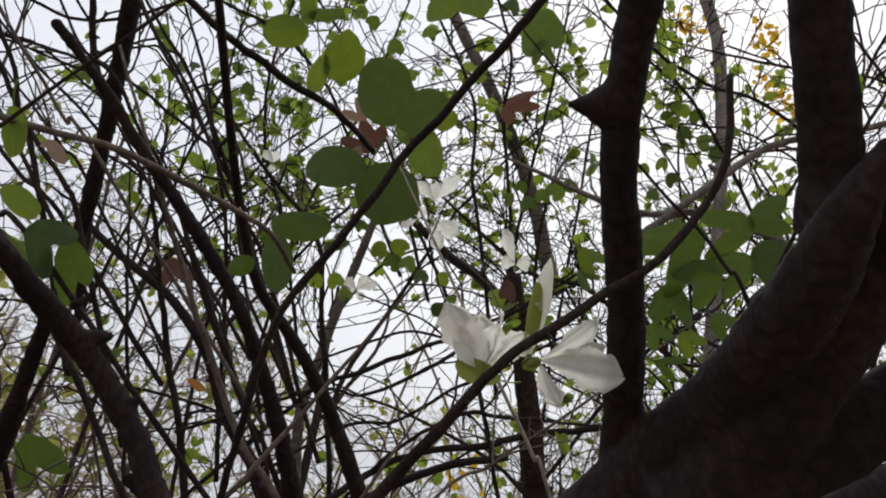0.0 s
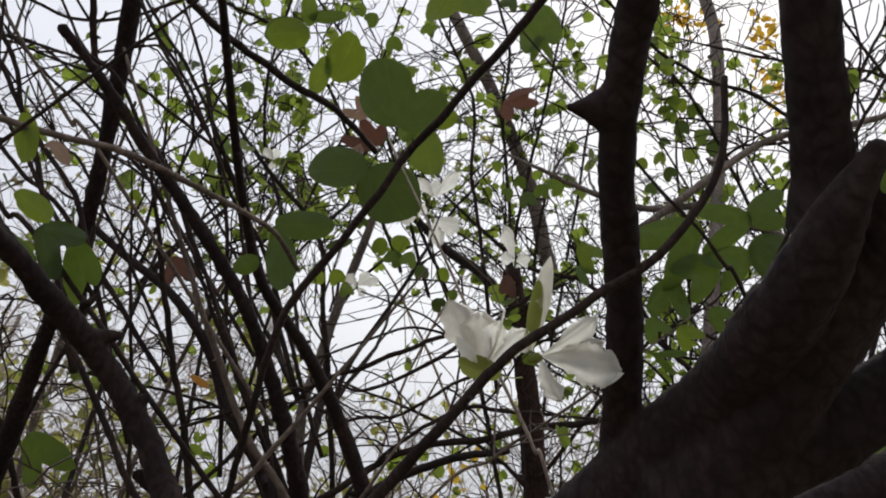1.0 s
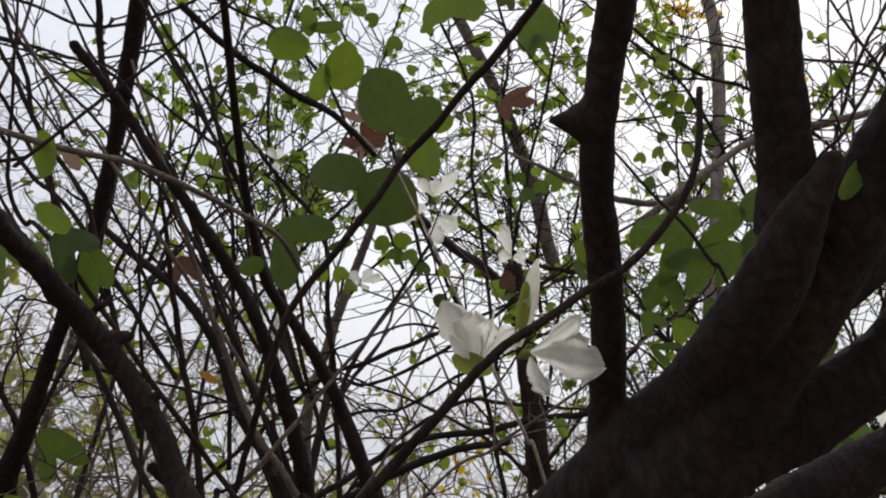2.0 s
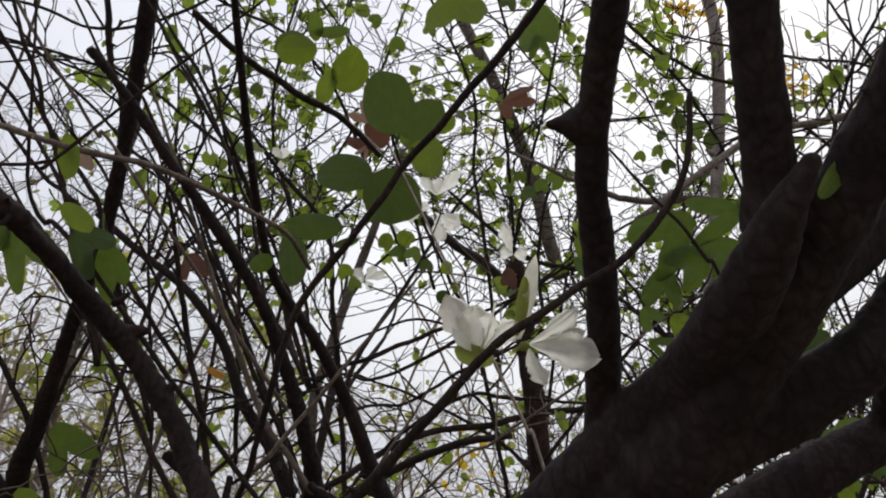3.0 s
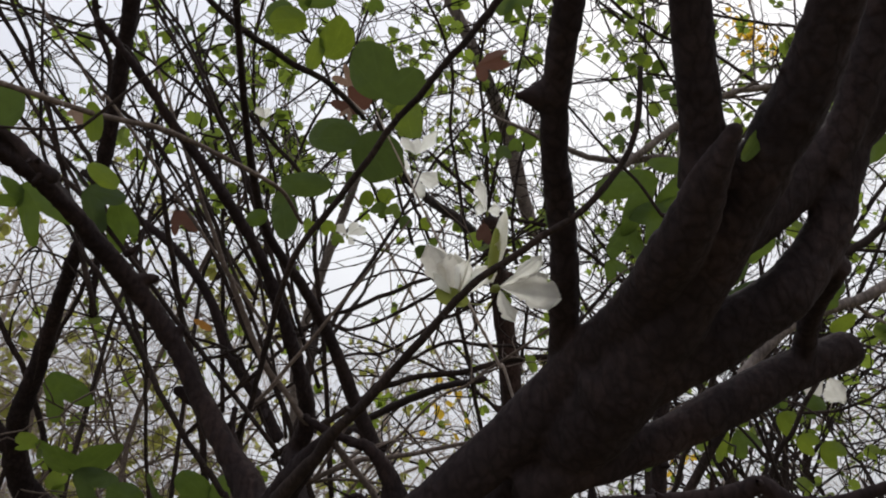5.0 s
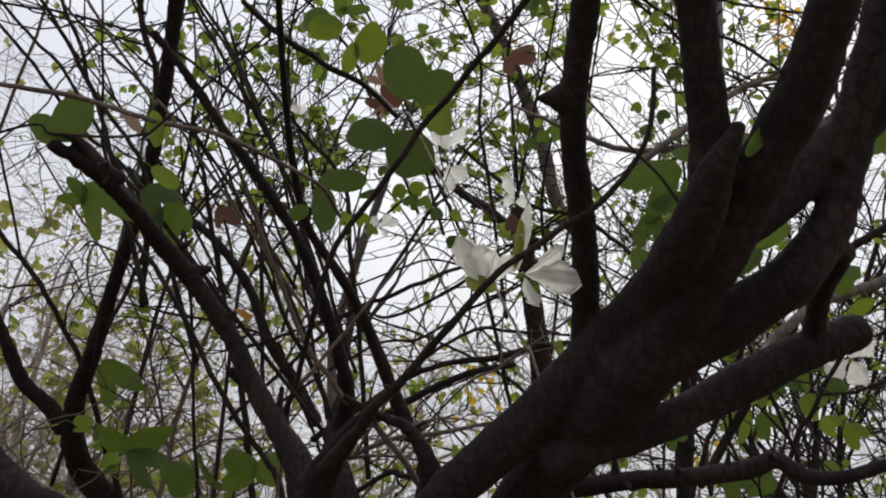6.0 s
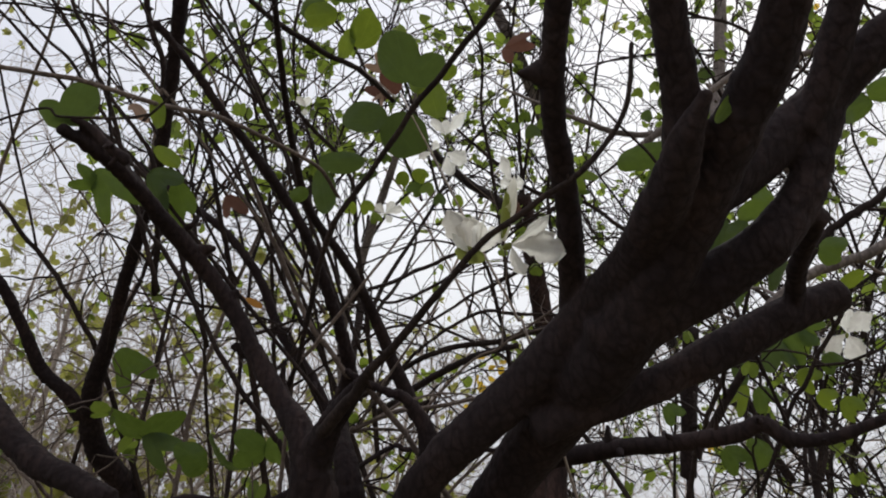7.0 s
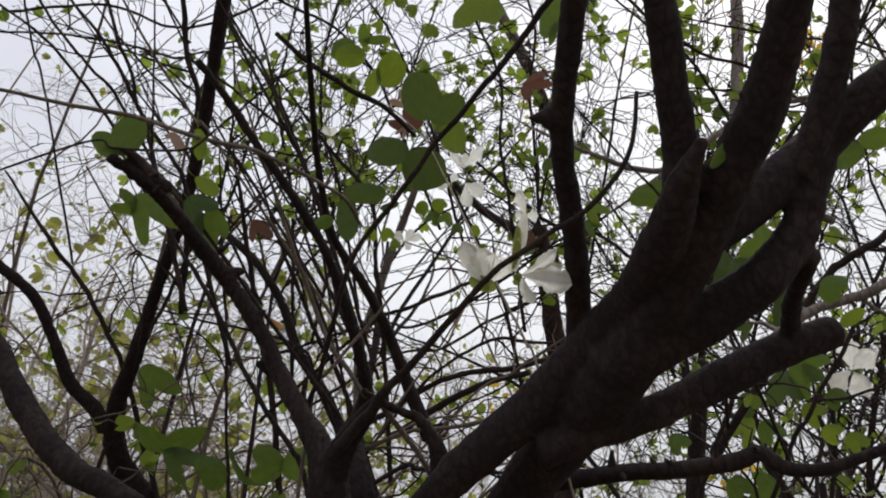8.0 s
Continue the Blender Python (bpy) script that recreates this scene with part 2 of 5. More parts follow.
def sprouts(path, rad, verts, faces, seed, every=0.055):
    """Side shoots along a twig, forking once, with a few leaf points returned."""
    rng = np.random.default_rng(int(abs(seed) * 1e4) % 100000)
    length = np.linalg.norm(np.diff(path, axis=0), axis=1).sum()
    ends = []

    def shoot(p, d, ln, r, depth):
        pts, n = [np.array(p)], 7
        bend = rng.normal(0, 0.16, 3)
        for i in range(n):
            d = d + bend + rng.normal(0, 0.28, 3) + np.array((0, 0, 0.04))
            d /= np.linalg.norm(d)
            pts.append(pts[-1] + d * ln / n)
        pts = np.array(pts)
        # shoots are thinned in the wedge of sky that the camera looks through
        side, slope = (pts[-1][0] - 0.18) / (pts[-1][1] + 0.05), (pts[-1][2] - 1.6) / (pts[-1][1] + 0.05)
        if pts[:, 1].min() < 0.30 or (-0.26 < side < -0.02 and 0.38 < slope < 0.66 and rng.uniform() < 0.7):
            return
        fine_tube(pts, np.linspace(r, 0.45 * r, n + 1), 5, verts, faces)
        ends.append((pts, d))
        if depth:
            for k in range(int(rng.integers(1, 4))):
                i = int(rng.integers(2, n))
                s = rng.normal(0, 1, 3)
                shoot(pts[i], d + 0.8 * s / np.linalg.norm(s), ln * rng.uniform(0.4, 0.8), max(0.65 * r, 0.0012), depth - 1)

    for k in range(int(length / every)):
        i = int(rng.integers(0, len(path) - 1))
        t = path[i + 1] - path[i]
        t /= np.linalg.norm(t) + 1e-9
        if t[2] < 0:
            t = -t
        s = rng.normal(0, 1, 3)
        s -= t * (s @ t)
        s /= np.linalg.norm(s) + 1e-9
        a = rng.uniform(0.4, 1.1)
        shoot(path[i], t * math.cos(a) + s * math.sin(a), rng.uniform(0.10, 0.42), min(0.75 * rad[i], 0.0034), 1)
    return ends


SPRAYS = {}
LUMPS = bpy.data.textures.new("bark_lumps", "CLOUDS")
LUMPS.noise_scale, LUMPS.noise_depth = 0.035, 4
FLAKES = bpy.data.textures.new("bark_flakes", "CLOUDS")
FLAKES.noise_scale, FLAKES.noise_depth, FLAKES.noise_type = 0.011, 2, "HARD_NOISE"


def wood(tree, strands, material, voxel=0.0028, rough=0.006, label=""):
    """The grown-together trunk and limbs of one tree: tubes fused into one skin with swollen crotches and lumpy bark."""
    verts, faces = [], []
    for points, radii in strands:
        path, rad = spline(points, radii, 12)
        tube(path, rad, 18, verts, faces, 0.07, seed=points[0][0] * 7)
    ob = mesh_part("trunk", verts, faces, material, tree, label)
    m = ob.modifiers.new("fuse", "REMESH")
    m.mode, m.voxel_size, m.use_smooth_shade = "VOXEL", voxel, True
    m = ob.modifiers.new("soften", "SMOOTH")
    m.factor, m.iterations = 0.5, 7
    for texture, depth in ((LUMPS, rough), (FLAKES, 0.6 * rough)):
        m = ob.modifiers.new("relief", "DISPLACE")
        m.texture, m.texture_coords, m.strength, m.mid_level = texture, "LOCAL", depth, 0.5
    return ob


def limb(tree, name, points, radii, material, label="", lump=0.09, sides=0):
    """One limb of a tree: a tapered, lumpy tube through a few points; thin ones carry side shoots."""
    thick = max(radii)
    sides = sides or (20 if thick > 0.014 else 12 if thick > 0.006 else 7)
    per = 14 if thick > 0.014 else 8
    path, rad = spline(points, radii, per)
    if thick <= 0.014:
        for i in range(1, len(path) - 1):
            path[i] += min(0.9 * rad[i], 0.004) * np.array(noise.noise_vector(Vector(path[i] * 18))) + 0.3 * rad[i] * np.array(noise.noise_vector(Vector(path[i] * 60)))
    verts, faces = [], []
    tube(path, rad, sides, verts, faces, lump if thick > 0.0025 else 0.0, seed=points[0][0] * 7)
    if thick > 0.002:
        rng = np.random.default_rng(int(abs(points[0][0] * 9e3 + points[-1][1] * 5e3)) % 9999)
        for k in range(int(len(path) * 0.16)):
            i = int(rng.integers(2, len(path) - 2))
            side = rng.normal(0, 1, 3)
            t = path[i + 1] - path[i - 1]
            t /= np.linalg.norm(t) + 1e-9
            side -= t * (side @ t)
            side /= np.linalg.norm(side) + 1e-9
            tip = path[i] + side * rad[i] * rng.uniform(1.3, 2.6) + t * rad[i] * rng.uniform(-1, 1)
            fine_tube(np.array([path[i], 0.5 * (path[i] + tip), tip]), np.array([0.75, 0.5, 0.2]) * rad[i] * rng.uniform(0.6, 1.1), 6, verts, faces)
    if name == "twig" or (name == "branch" and thick < 0.012):
        seed = points[0][0] * 3.1 + points[-1][2] * 1.7
        if min(p[1] for p in points) > 0.75:
            ends = sprouts(path, rad, verts, faces, seed, 0.40 if tree is left_tree else 0.19)
            SPRAYS.setdefault(tree.name, (tree, []))[1].extend(ends)
    return mesh_part(name, verts, faces, material, tree, label)


def lobe_mesh(base, tip, width, face, verts, faces, uvs, cup=0.12, wave=0.0, curl=0.0, claw=0.0, nu=14, nv=6, seed=0.0):
    """One rounded blade from its stalk to its tip, cupped, with a wavy rim; claw narrows it at the foot."""
    b, t = np.array(base, float), np.array(tip, float)
    along = t - b
    ln = np.linalg.norm(along)
    along /= ln
    f = np.array(face, float)
    side = np.cross(f, along)
    side /= np.linalg.norm(side) + 1e-9
    up = np.cross(along, side)
    start = len(verts)
    for i in range(nu + 1):
        u = 0.5 - 0.5 * math.cos(math.pi * i / nu)
        if claw:
            prof = math.sin(math.pi * u ** 1.35) ** 0.8
        else:
            prof = math.sqrt(max(0.0, 1 - (2 * u - 1) ** 2))
        prof *= (1 - claw) + claw * min(1.0, u * 1.9) ** 1.3
        for j in range(nv + 1):
            v = 2 * j / nv - 1
            rim = wave * width * (noise.noise(Vector((u * 4 + seed, v * 2.0, seed * 1.7))) + 0.6 * noise.noise(Vector((u * 9 + seed, v, 5.0)))) * abs(v)
            lift = cup * width * v * v * prof + curl * ln * u * u + rim + 0.03 * width * noise.noise(Vector((u * 2 + seed, v, 3.0)))
            out = v * 0.5 * width * prof * (1 + 0.10 * noise.noise(Vector((u * 3.0, v * 2 + seed, seed))) * (1 + 4 * wave) + 0.35 * wave * noise.noise(Vector((u * 12.0, v + seed, 7.0))))
            verts.append(b + along * (u * ln) + side * out + up * lift)
            uvs.append((v * 2.0, u))
    for i in range(nu):
        for j in range(nv):
            a = start + i * (nv + 1) + j
            faces.append((a, a + 1, a + nv + 2, a + nv + 1))


TO_CAMERA = (0.05, -0.86, -0.5)      # leaves and petals turn this face towards the camera


def leaf(tree, base, lobes, material, face=TO_CAMERA, label="", name="leaf"):
    """A leaf of one or two round lobes (tip, width) that spring from one stalk and grow into one blade."""
    b = np.array(base, float)
    s = lobes[0][0][0] * 9.1 + lobes[0][0][2] * 5.3
    ways = [np.array(t, float) - b for t, w in lobes]
    mid = sum(w / np.linalg.norm(w) for w in ways)
    mid /= np.linalg.norm(mid) + 1e-9
    f = np.array(face, float) + 0.22 * np.array(noise.noise_vector(Vector((s, 0.0, 1.0))))
    if len(ways) > 1 and abs(ways[0] @ ways[1]) < 0.85 * np.linalg.norm(ways[0]) * np.linalg.norm(ways[1]):
        c = np.cross(ways[0], ways[1])
        f = c if c @ f > 0 else -c
    side = np.cross(f, mid)
    side /= np.linalg.norm(side) + 1e-9
    up = np.cross(mid, side)
    size = max(np.linalg.norm(w) for w in ways)
    lob = [(math.atan2(w @ side, w @ mid), np.linalg.norm(w) / 2, wd / 2, (w @ up) / np.linalg.norm(w)) for w, (t, wd) in zip(ways, lobes)]

    def reach(a):
        best, slope = 0.0, 0.0
        for a0, la, lb, sl in lob:
            d = a - a0
            if math.cos(d) > 0.02:
                r = 2 * la * lb * lb * math.cos(d) / ((lb * math.cos(d)) ** 2 + (la * math.sin(d)) ** 2)
                if r > best:
                    best, slope = r, sl
        return best, slope

    lo = min(l[0] for l in lob) - 1.5
    hi = max(l[0] for l in lob) + 1.5
    n, rings = 48, 9
    verts, uvs, faces = [b], [(0.25, 0.0)], []
    bend = 0.25 * noise.noise(Vector((s, 2.0, 0.0)))
    for i in range(n + 1):
        a = lo + (hi - lo) * i / n
        r, sl = reach(a)
        r *= 1 + 0.10 * noise.noise(Vector((a * 2.6, s, 0.0))) + 0.04 * noise.noise(Vector((a * 9.0, s, 2.0)))
        for k in range(1, rings + 1):
            q = k / rings
            x, y = r * q * math.cos(a), r * q * math.sin(a)
            lift = r * q * sl - 0.45 * y * y / size + bend * x * x / size + size * q * (0.10 * noise.noise(Vector((x * 2.4 / size + s, y * 2.4 / size, 1.0))) + 0.035 * noise.noise(Vector((x * 7 / size + s, y * 7 / size, 4.0))))
            verts.append(b + mid * x + side * y + up * lift)
            uvs.append((a * 1.9, q))
    for i in range(n):
        c0, c1 = 1 + i * rings, 1 + (i + 1) * rings
        faces.append((0, c0, c1))
        for k in range(rings - 1):
            faces.append((c0 + k, c0 + k + 1, c1 + k + 1, c1 + k))
    # the stalk bends up and away from the blade
    way = 0.45 * size * (-mid + 0.35 * np.array(noise.noise_vector(Vector((s, 5.0, 1.0)))))
    t = np.linspace(0.0, 1.0, 6)[:, None]
    fine_tube(b + t * way + t * t * np.array((0.0, 0.10 * size, 0.18 * size)), np.linspace(0.016, 0.022, 6) * min(size, 0.06), 5, verts, faces)
    uvs += [(0.25, 0.0)] * (len(verts) - len(uvs))
    return mesh_part(name, verts, faces, material, tree, label, uvs=uvs)


def petal(parent, base, tip, width, face=TO_CAMERA, curl=0.08, wave=0.34, cup=-0.22):
    """A petal, narrow at the foot and broad above, with a torn, ruffled rim, a midrib groove and a curl."""
    b, t = np.array(base, float), np.array(tip, float)
    ln = np.linalg.norm(t - b)
    along = (t - b) / ln
    side = np.cross(np.array(face, float), along)
    side /= np.linalg.norm(side) + 1e-9
    up = np.cross(along, side)
    seed = tip[0] * 21 + tip[2] * 13
    nu, nv = 24, 14
    verts, faces, uvs = [], [], []
    for i in range(nu + 1):
        u = i / nu
        prof = max(0.0, math.sin(math.pi * min(1.0, 0.03 + 0.96 * u) ** 1.9)) ** 0.75
        for j in range(nv + 1):
            v = 2 * j / nv - 1
            torn = 0.30 * noise.noise(Vector((u * 6 + seed, v * 1.5, 1.0))) + 0.32 * noise.noise(Vector((u * 17 + seed, v, 4.0)))
            reach = ln * (u + 0.14 * u ** 3 * noise.noise(Vector((v * 4.0 + seed, 2.0, seed))) - 0.03 * u * v * v)
            out = 0.5 * width * prof * v * (1 + torn * abs(v))
            ruffle = wave * width * u * v * v * (0.30 * math.sin(11 * u + 2.2 * v + seed) + 0.8 * noise.noise(Vector((u * 5 + seed, v * 2.5, 8.0))))
            lift = cup * width * v * v * prof + curl * ln * u * u + ruffle - 0.05 * width * prof * math.exp(-(v / 0.14) ** 2)
            verts.append(b + along * reach + side * out + up * lift)
            uvs.append((v * 2.0, u))
    for i in range(nu):
        for j in range(nv):
            a = i * (nv + 1) + j
            faces.append((a, a + 1, a + nv + 2, a + nv + 1))
    return mesh_part("petal", verts, faces, PETAL, parent, uvs=uvs)


def flower(tree, base, petals, calyx_from=None, calyx_r=0.004, stamens=(), label="white orchid-tree flower with wavy petals and green calyx", face=TO_CAMERA):
    """A flower: a green calyx, each petal (tip, width, curl) and thin stamens."""
    s, e = np.array(base if calyx_from is None else calyx_from, float), np.array(base, float)
    if calyx_from is None:
        s = e + np.array((0.0, 0.003, -0.010))
    path, rad = spline([s, 0.5 * (s + e), e], [0.35 * calyx_r, calyx_r, 0.8 * calyx_r], 5)
    verts, faces = [], []
    tube(path, rad, 9, verts, faces, 0.05)
    # the calyx carries its petals
    fl = mesh_part("flower", verts, faces, CALYX, tree, label)
    for tip, width, curl, *turn in petals:
        petal(fl, base, tip, width, curl=curl, face=turn[0] if turn else face)
    for tip in stamens:
        t = np.array(tip, float)
        path, rad = spline([e, 0.5 * (e + t) + np.array((0.003, -0.002, 0.0)), t], [0.0007, 0.0006, 0.0011], 5)
        verts, faces = [], []
        tube(path, rad, 5, verts, faces)
        mesh_part("stamen", verts, faces, PETAL, fl)
    return fl


# ---- ground ----
def build_ground():
    n, size = 60, 300.0
    verts, faces = [], []
    for i in range(n + 1):
        for j in range(n + 1):
            a, b = 2 * i / n - 1, 2 * j / n - 1
            x, y = size * a * abs(a) ** 1.6, size * b * abs(b) ** 1.6
            verts.append((x, y, 0.10 * noise.noise(Vector((x * 0.4, y * 0.4, 0))) - 0.04))
    for i in range(n):
        for j in range(n):
            a = i * (n + 1) + j
            faces.append((a, a + n + 1, a + n + 2, a + 1))
    return tagged(mesh_part("ground", verts, faces, SOIL), "dry brown soil with sparse grass under the trees", "ground", kind="structure")


build_ground()


def bud(tree, base, tip, r):
    """A long flower bud, white above, held by a green sepal."""
    b, t = np.array(base, float), np.array(tip, float)
    path, rad = spline([b, b + 0.25 * (t - b), b + 0.55 * (t - b), b + 0.85 * (t - b), t], [0.3 * r, 0.75 * r, r, 0.6 * r, 0.05 * r], 5)
    verts, faces = [], []
    tube(path, rad, 12, verts, faces, 0.04)
    fl = mesh_part("flower_bud", verts, faces, PETAL, tree, "tall closed white flower bud with green sepal", uvs=[(0.25, 0.5)] * len(verts))
    verts, faces, uvs = [], [], []
    lobe_mesh(b + np.array((-0.3 * r, -1.15 * r, -0.3 * r)), b + 0.70 * (t - b) + np.array((-0.62 * r, -1.0 * r, 0)), 1.55 * r, (-0.5, -0.8, -0.3), verts, faces, uvs, cup=-0.25)
    mesh_part("sepal", verts, faces, CALYX, fl)


BLOSSOMS = []


def blossom_at(place):
    """Spot for the far tree's yellow flower cluster, fitted to the camera's view."""
    BLOSSOMS.append(np.array(place))


# ---- the near trees ----
right_tree = thing("orchid_tree", (0.10, 0.95, 0.0), "dark-barked orchid tree with heavy forking limbs", "tree")
middle_tree = thing("orchid_tree", (-0.05, 0.95, 0.0), "slender forking orchid tree in leaf with white flowers", "tree")
left_tree = thing("orchid_tree", (-0.85, 1.9, 0.0), "dark leaning orchid tree with thin bare shoots", "tree")
rear_tree = thing("orchid_tree", (0.25, 1.55, 0.0), "grey-stemmed orchid tree with small green leaves", "tree")
limb(rear_tree, "trunk", [(0.25, 1.55, -0.1), (0.27, 1.56, 0.6), (0.28, 1.55, 1.3), (0.28, 1.55, 1.85)], [0.09, 0.07, 0.05, 0.03], BARK_RED)

right_strands = []
right_strands.append(([(0.120, 0.950, -0.100), (0.110, 0.950, 0.500), (0.120, 0.920, 1.100), (0.155, 0.890, 1.543)], [0.1200, 0.0900, 0.0620, 0.0440]))
right_strands.append(([(0.305, 0.161, 2.071), (0.289, 0.219, 2.034), (0.284, 0.263, 2.006), (0.279, 0.316, 1.973), (0.281, 0.373, 1.937), (0.294, 0.444, 1.895), (0.302, 0.513, 1.853), (0.305, 0.604, 1.797), (0.302, 0.687, 1.744)], [0.0151, 0.0147, 0.0139, 0.0141, 0.0142, 0.0155, 0.0179, 0.0206]))
right_strands.append(([(0.367, 0.191, 2.047), (0.373, 0.214, 2.023), (0.383, 0.252, 1.984), (0.393, 0.292, 1.942), (0.403, 0.326, 1.908), (0.403, 0.350, 1.882)], [0.0169, 0.0170, 0.0175, 0.0180, 0.0182, 0.0193, 0.0204, 0.0212]))
right_strands.append(([(0.080, 0.930, 0.850), (0.030, 0.840, 1.250), (0.040, 0.780, 1.460), (0.081, 0.749, 1.583), (0.123, 0.706, 1.633), (0.178, 0.668, 1.675), (0.258, 0.627, 1.737), (0.323, 0.568, 1.790), (0.368, 0.481, 1.821), (0.384, 0.398, 1.839), (0.393, 0.351, 1.854), (0.399, 0.312, 1.872), (0.413, 0.277, 1.896)], [0.0500, 0.0360, 0.0290, 0.0247, 0.0265, 0.0302, 0.0329, 0.0327, 0.0288, 0.0261, 0.0226, 0.0165, 0.0062]))
right_strands.append(([(0.155, 0.890, 1.543), (0.208, 0.813, 1.620), (0.271, 0.721, 1.685), (0.336, 0.590, 1.738), (0.386, 0.501, 1.791), (0.423, 0.420, 1.843), (0.449, 0.351, 1.889), (0.471, 0.294, 1.926), (0.482, 0.246, 1.958), (0.489, 0.185, 2.000)], [0.0413, 0.0382, 0.0404, 0.0429, 0.0359, 0.0303, 0.0275, 0.0254, 0.0223, 0.0199]))
right_strands.append(([(0.409, 0.417, 1.849), (0.476, 0.429, 1.896), (0.558, 0.423, 1.966), (0.606, 0.392, 2.008), (0.659, 0.365, 2.043), (0.701, 0.346, 2.069)], [0.0275, 0.0283, 0.0283, 0.0267, 0.0255, 0.0244]))
right_strands.append(([(0.553, 0.418, 1.947), (0.574, 0.380, 1.993), (0.585, 0.348, 2.032), (0.591, 0.316, 2.071), (0.592, 0.281, 2.113)], [0.0201, 0.0192, 0.0186, 0.0175, 0.0165]))
right_strands.append(([(0.327, 0.552, 1.752), (0.393, 0.527, 1.772), (0.462, 0.491, 1.806), (0.510, 0.463, 1.835), (0.548, 0.450, 1.879), (0.568, 0.430, 1.931), (0.585, 0.411, 1.982)], [0.0309, 0.0309, 0.0298, 0.0271, 0.0242, 0.0214, 0.0202]))
right_strands.append(([(0.258, 0.649, 1.671), (0.324, 0.632, 1.695), (0.399, 0.627, 1.720), (0.436, 0.622, 1.737), (0.473, 0.617, 1.755), (0.534, 0.608, 1.786), (0.586, 0.602, 1.809), (0.624, 0.599, 1.823), (0.638, 0.597, 1.828)], [0.0236, 0.0233, 0.0233, 0.0233, 0.0247, 0.0254, 0.0240, 0.0227, 0.0192]))
right_strands.append(([(0.280, 0.329, 1.971), (0.263, 0.326, 1.968), (0.254, 0.324, 1.966), (0.239, 0.322, 1.964)], [0.0180, 0.0145, 0.0088, 0.0028]))
right_strands.append(([(0.478, 0.284, 1.939), (0.464, 0.274, 1.946), (0.451, 0.268, 1.945)], [0.0113, 0.0056, 0.0015]))
right_strands.append(([(0.566, 0.454, 1.861), (0.565, 0.507, 1.848), (0.568, 0.550, 1.834), (0.576, 0.589, 1.816)], [0.0129, 0.0114, 0.0113, 0.0147]))
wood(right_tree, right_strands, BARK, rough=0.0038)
middle_strands = []
middle_strands.append(([(-0.060, 0.950, -0.100), (-0.070, 0.920, 0.600), (-0.050, 0.820, 1.150), (-0.033, 0.707, 1.515), (-0.024, 0.655, 1.603)], [0.0700, 0.0550, 0.0460, 0.0390, 0.0320]))
middle_strands.append(([(-0.07, 0.90, 1.2), (0.04, 0.86, 1.45), (0.11, 0.81, 1.66)], [0.04, 0.032, 0.024]))
middle_strands.append(([(0.009, 0.784, 1.550), (-0.004, 0.765, 1.632), (-0.025, 0.791, 1.690), (-0.046, 0.836, 1.755)], [0.0260, 0.0187, 0.0156, 0.0131]))
middle_strands.append(([(-0.271, 0.355, 1.945), (-0.260, 0.430, 1.955), (-0.243, 0.493, 1.942), (-0.221, 0.553, 1.916), (-0.189, 0.606, 1.881), (-0.149, 0.636, 1.826), (-0.113, 0.646, 1.766), (-0.071, 0.645, 1.707), (-0.038, 0.637, 1.661), (-0.022, 0.641, 1.608), (-0.031, 0.694, 1.544)], [0.0074, 0.0101, 0.0114, 0.0126, 0.0130, 0.0130, 0.0142, 0.0152, 0.0197, 0.0288, 0.0309]))
middle_strands.append(([(-0.238, 0.425, 2.168), (-0.198, 0.471, 2.127), (-0.164, 0.518, 2.084), (-0.127, 0.565, 2.041), (-0.093, 0.612, 1.997), (-0.065, 0.660, 1.950), (-0.047, 0.709, 1.899), (-0.031, 0.757, 1.846), (-0.024, 0.806, 1.793), (-0.052, 0.849, 1.741)], [0.0054, 0.0071, 0.0078, 0.0083, 0.0089, 0.0099, 0.0124, 0.0159]))
middle_strands.append(([(-0.024, 0.772, 1.789), (0.009, 0.777, 1.771), (0.041, 0.780, 1.758), (0.073, 0.782, 1.745), (0.101, 0.796, 1.701), (0.115, 0.815, 1.638)], [0.0063, 0.0065, 0.0069, 0.0075, 0.0082, 0.0111, 0.0167, 0.0257]))
middle_strands.append(([(-0.117, 0.675, 1.772), (-0.139, 0.666, 1.784), (-0.158, 0.659, 1.791)], [0.0127, 0.0110, 0.0061]))
middle_strands.append(([(-0.200, 0.590, 1.906), (-0.183, 0.592, 1.908), (-0.174, 0.591, 1.910)], [0.0094, 0.0077, 0.0038]))
middle_strands.append(([(-0.164, 0.630, 1.842), (-0.154, 0.626, 1.853), (-0.147, 0.622, 1.861)], [0.0088, 0.0072, 0.0033]))
middle_strands.append(([(-0.216, 0.574, 1.932), (-0.205, 0.572, 1.938), (-0.197, 0.569, 1.946)], [0.0055, 0.0044, 0.0022]))
middle_strands.append(([(-0.262, 0.359, 1.962), (-0.256, 0.404, 1.963), (-0.252, 0.461, 1.962), (-0.239, 0.505, 1.943)], [0.0044, 0.0052, 0.0069, 0.0065]))
middle_strands.append(([(-0.033, 0.681, 1.569), (-0.021, 0.639, 1.624), (0.008, 0.594, 1.666), (0.043, 0.551, 1.693), (0.068, 0.523, 1.709)], [0.0281, 0.0249, 0.0168, 0.0110, 0.0063]))
middle_strands.append(([(-0.042, 0.655, 1.668), (-0.068, 0.666, 1.709), (-0.084, 0.671, 1.742), (-0.083, 0.668, 1.772)], [0.0100, 0.0082, 0.0061, 0.0046]))
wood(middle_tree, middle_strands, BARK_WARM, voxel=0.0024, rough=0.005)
left_strands = []
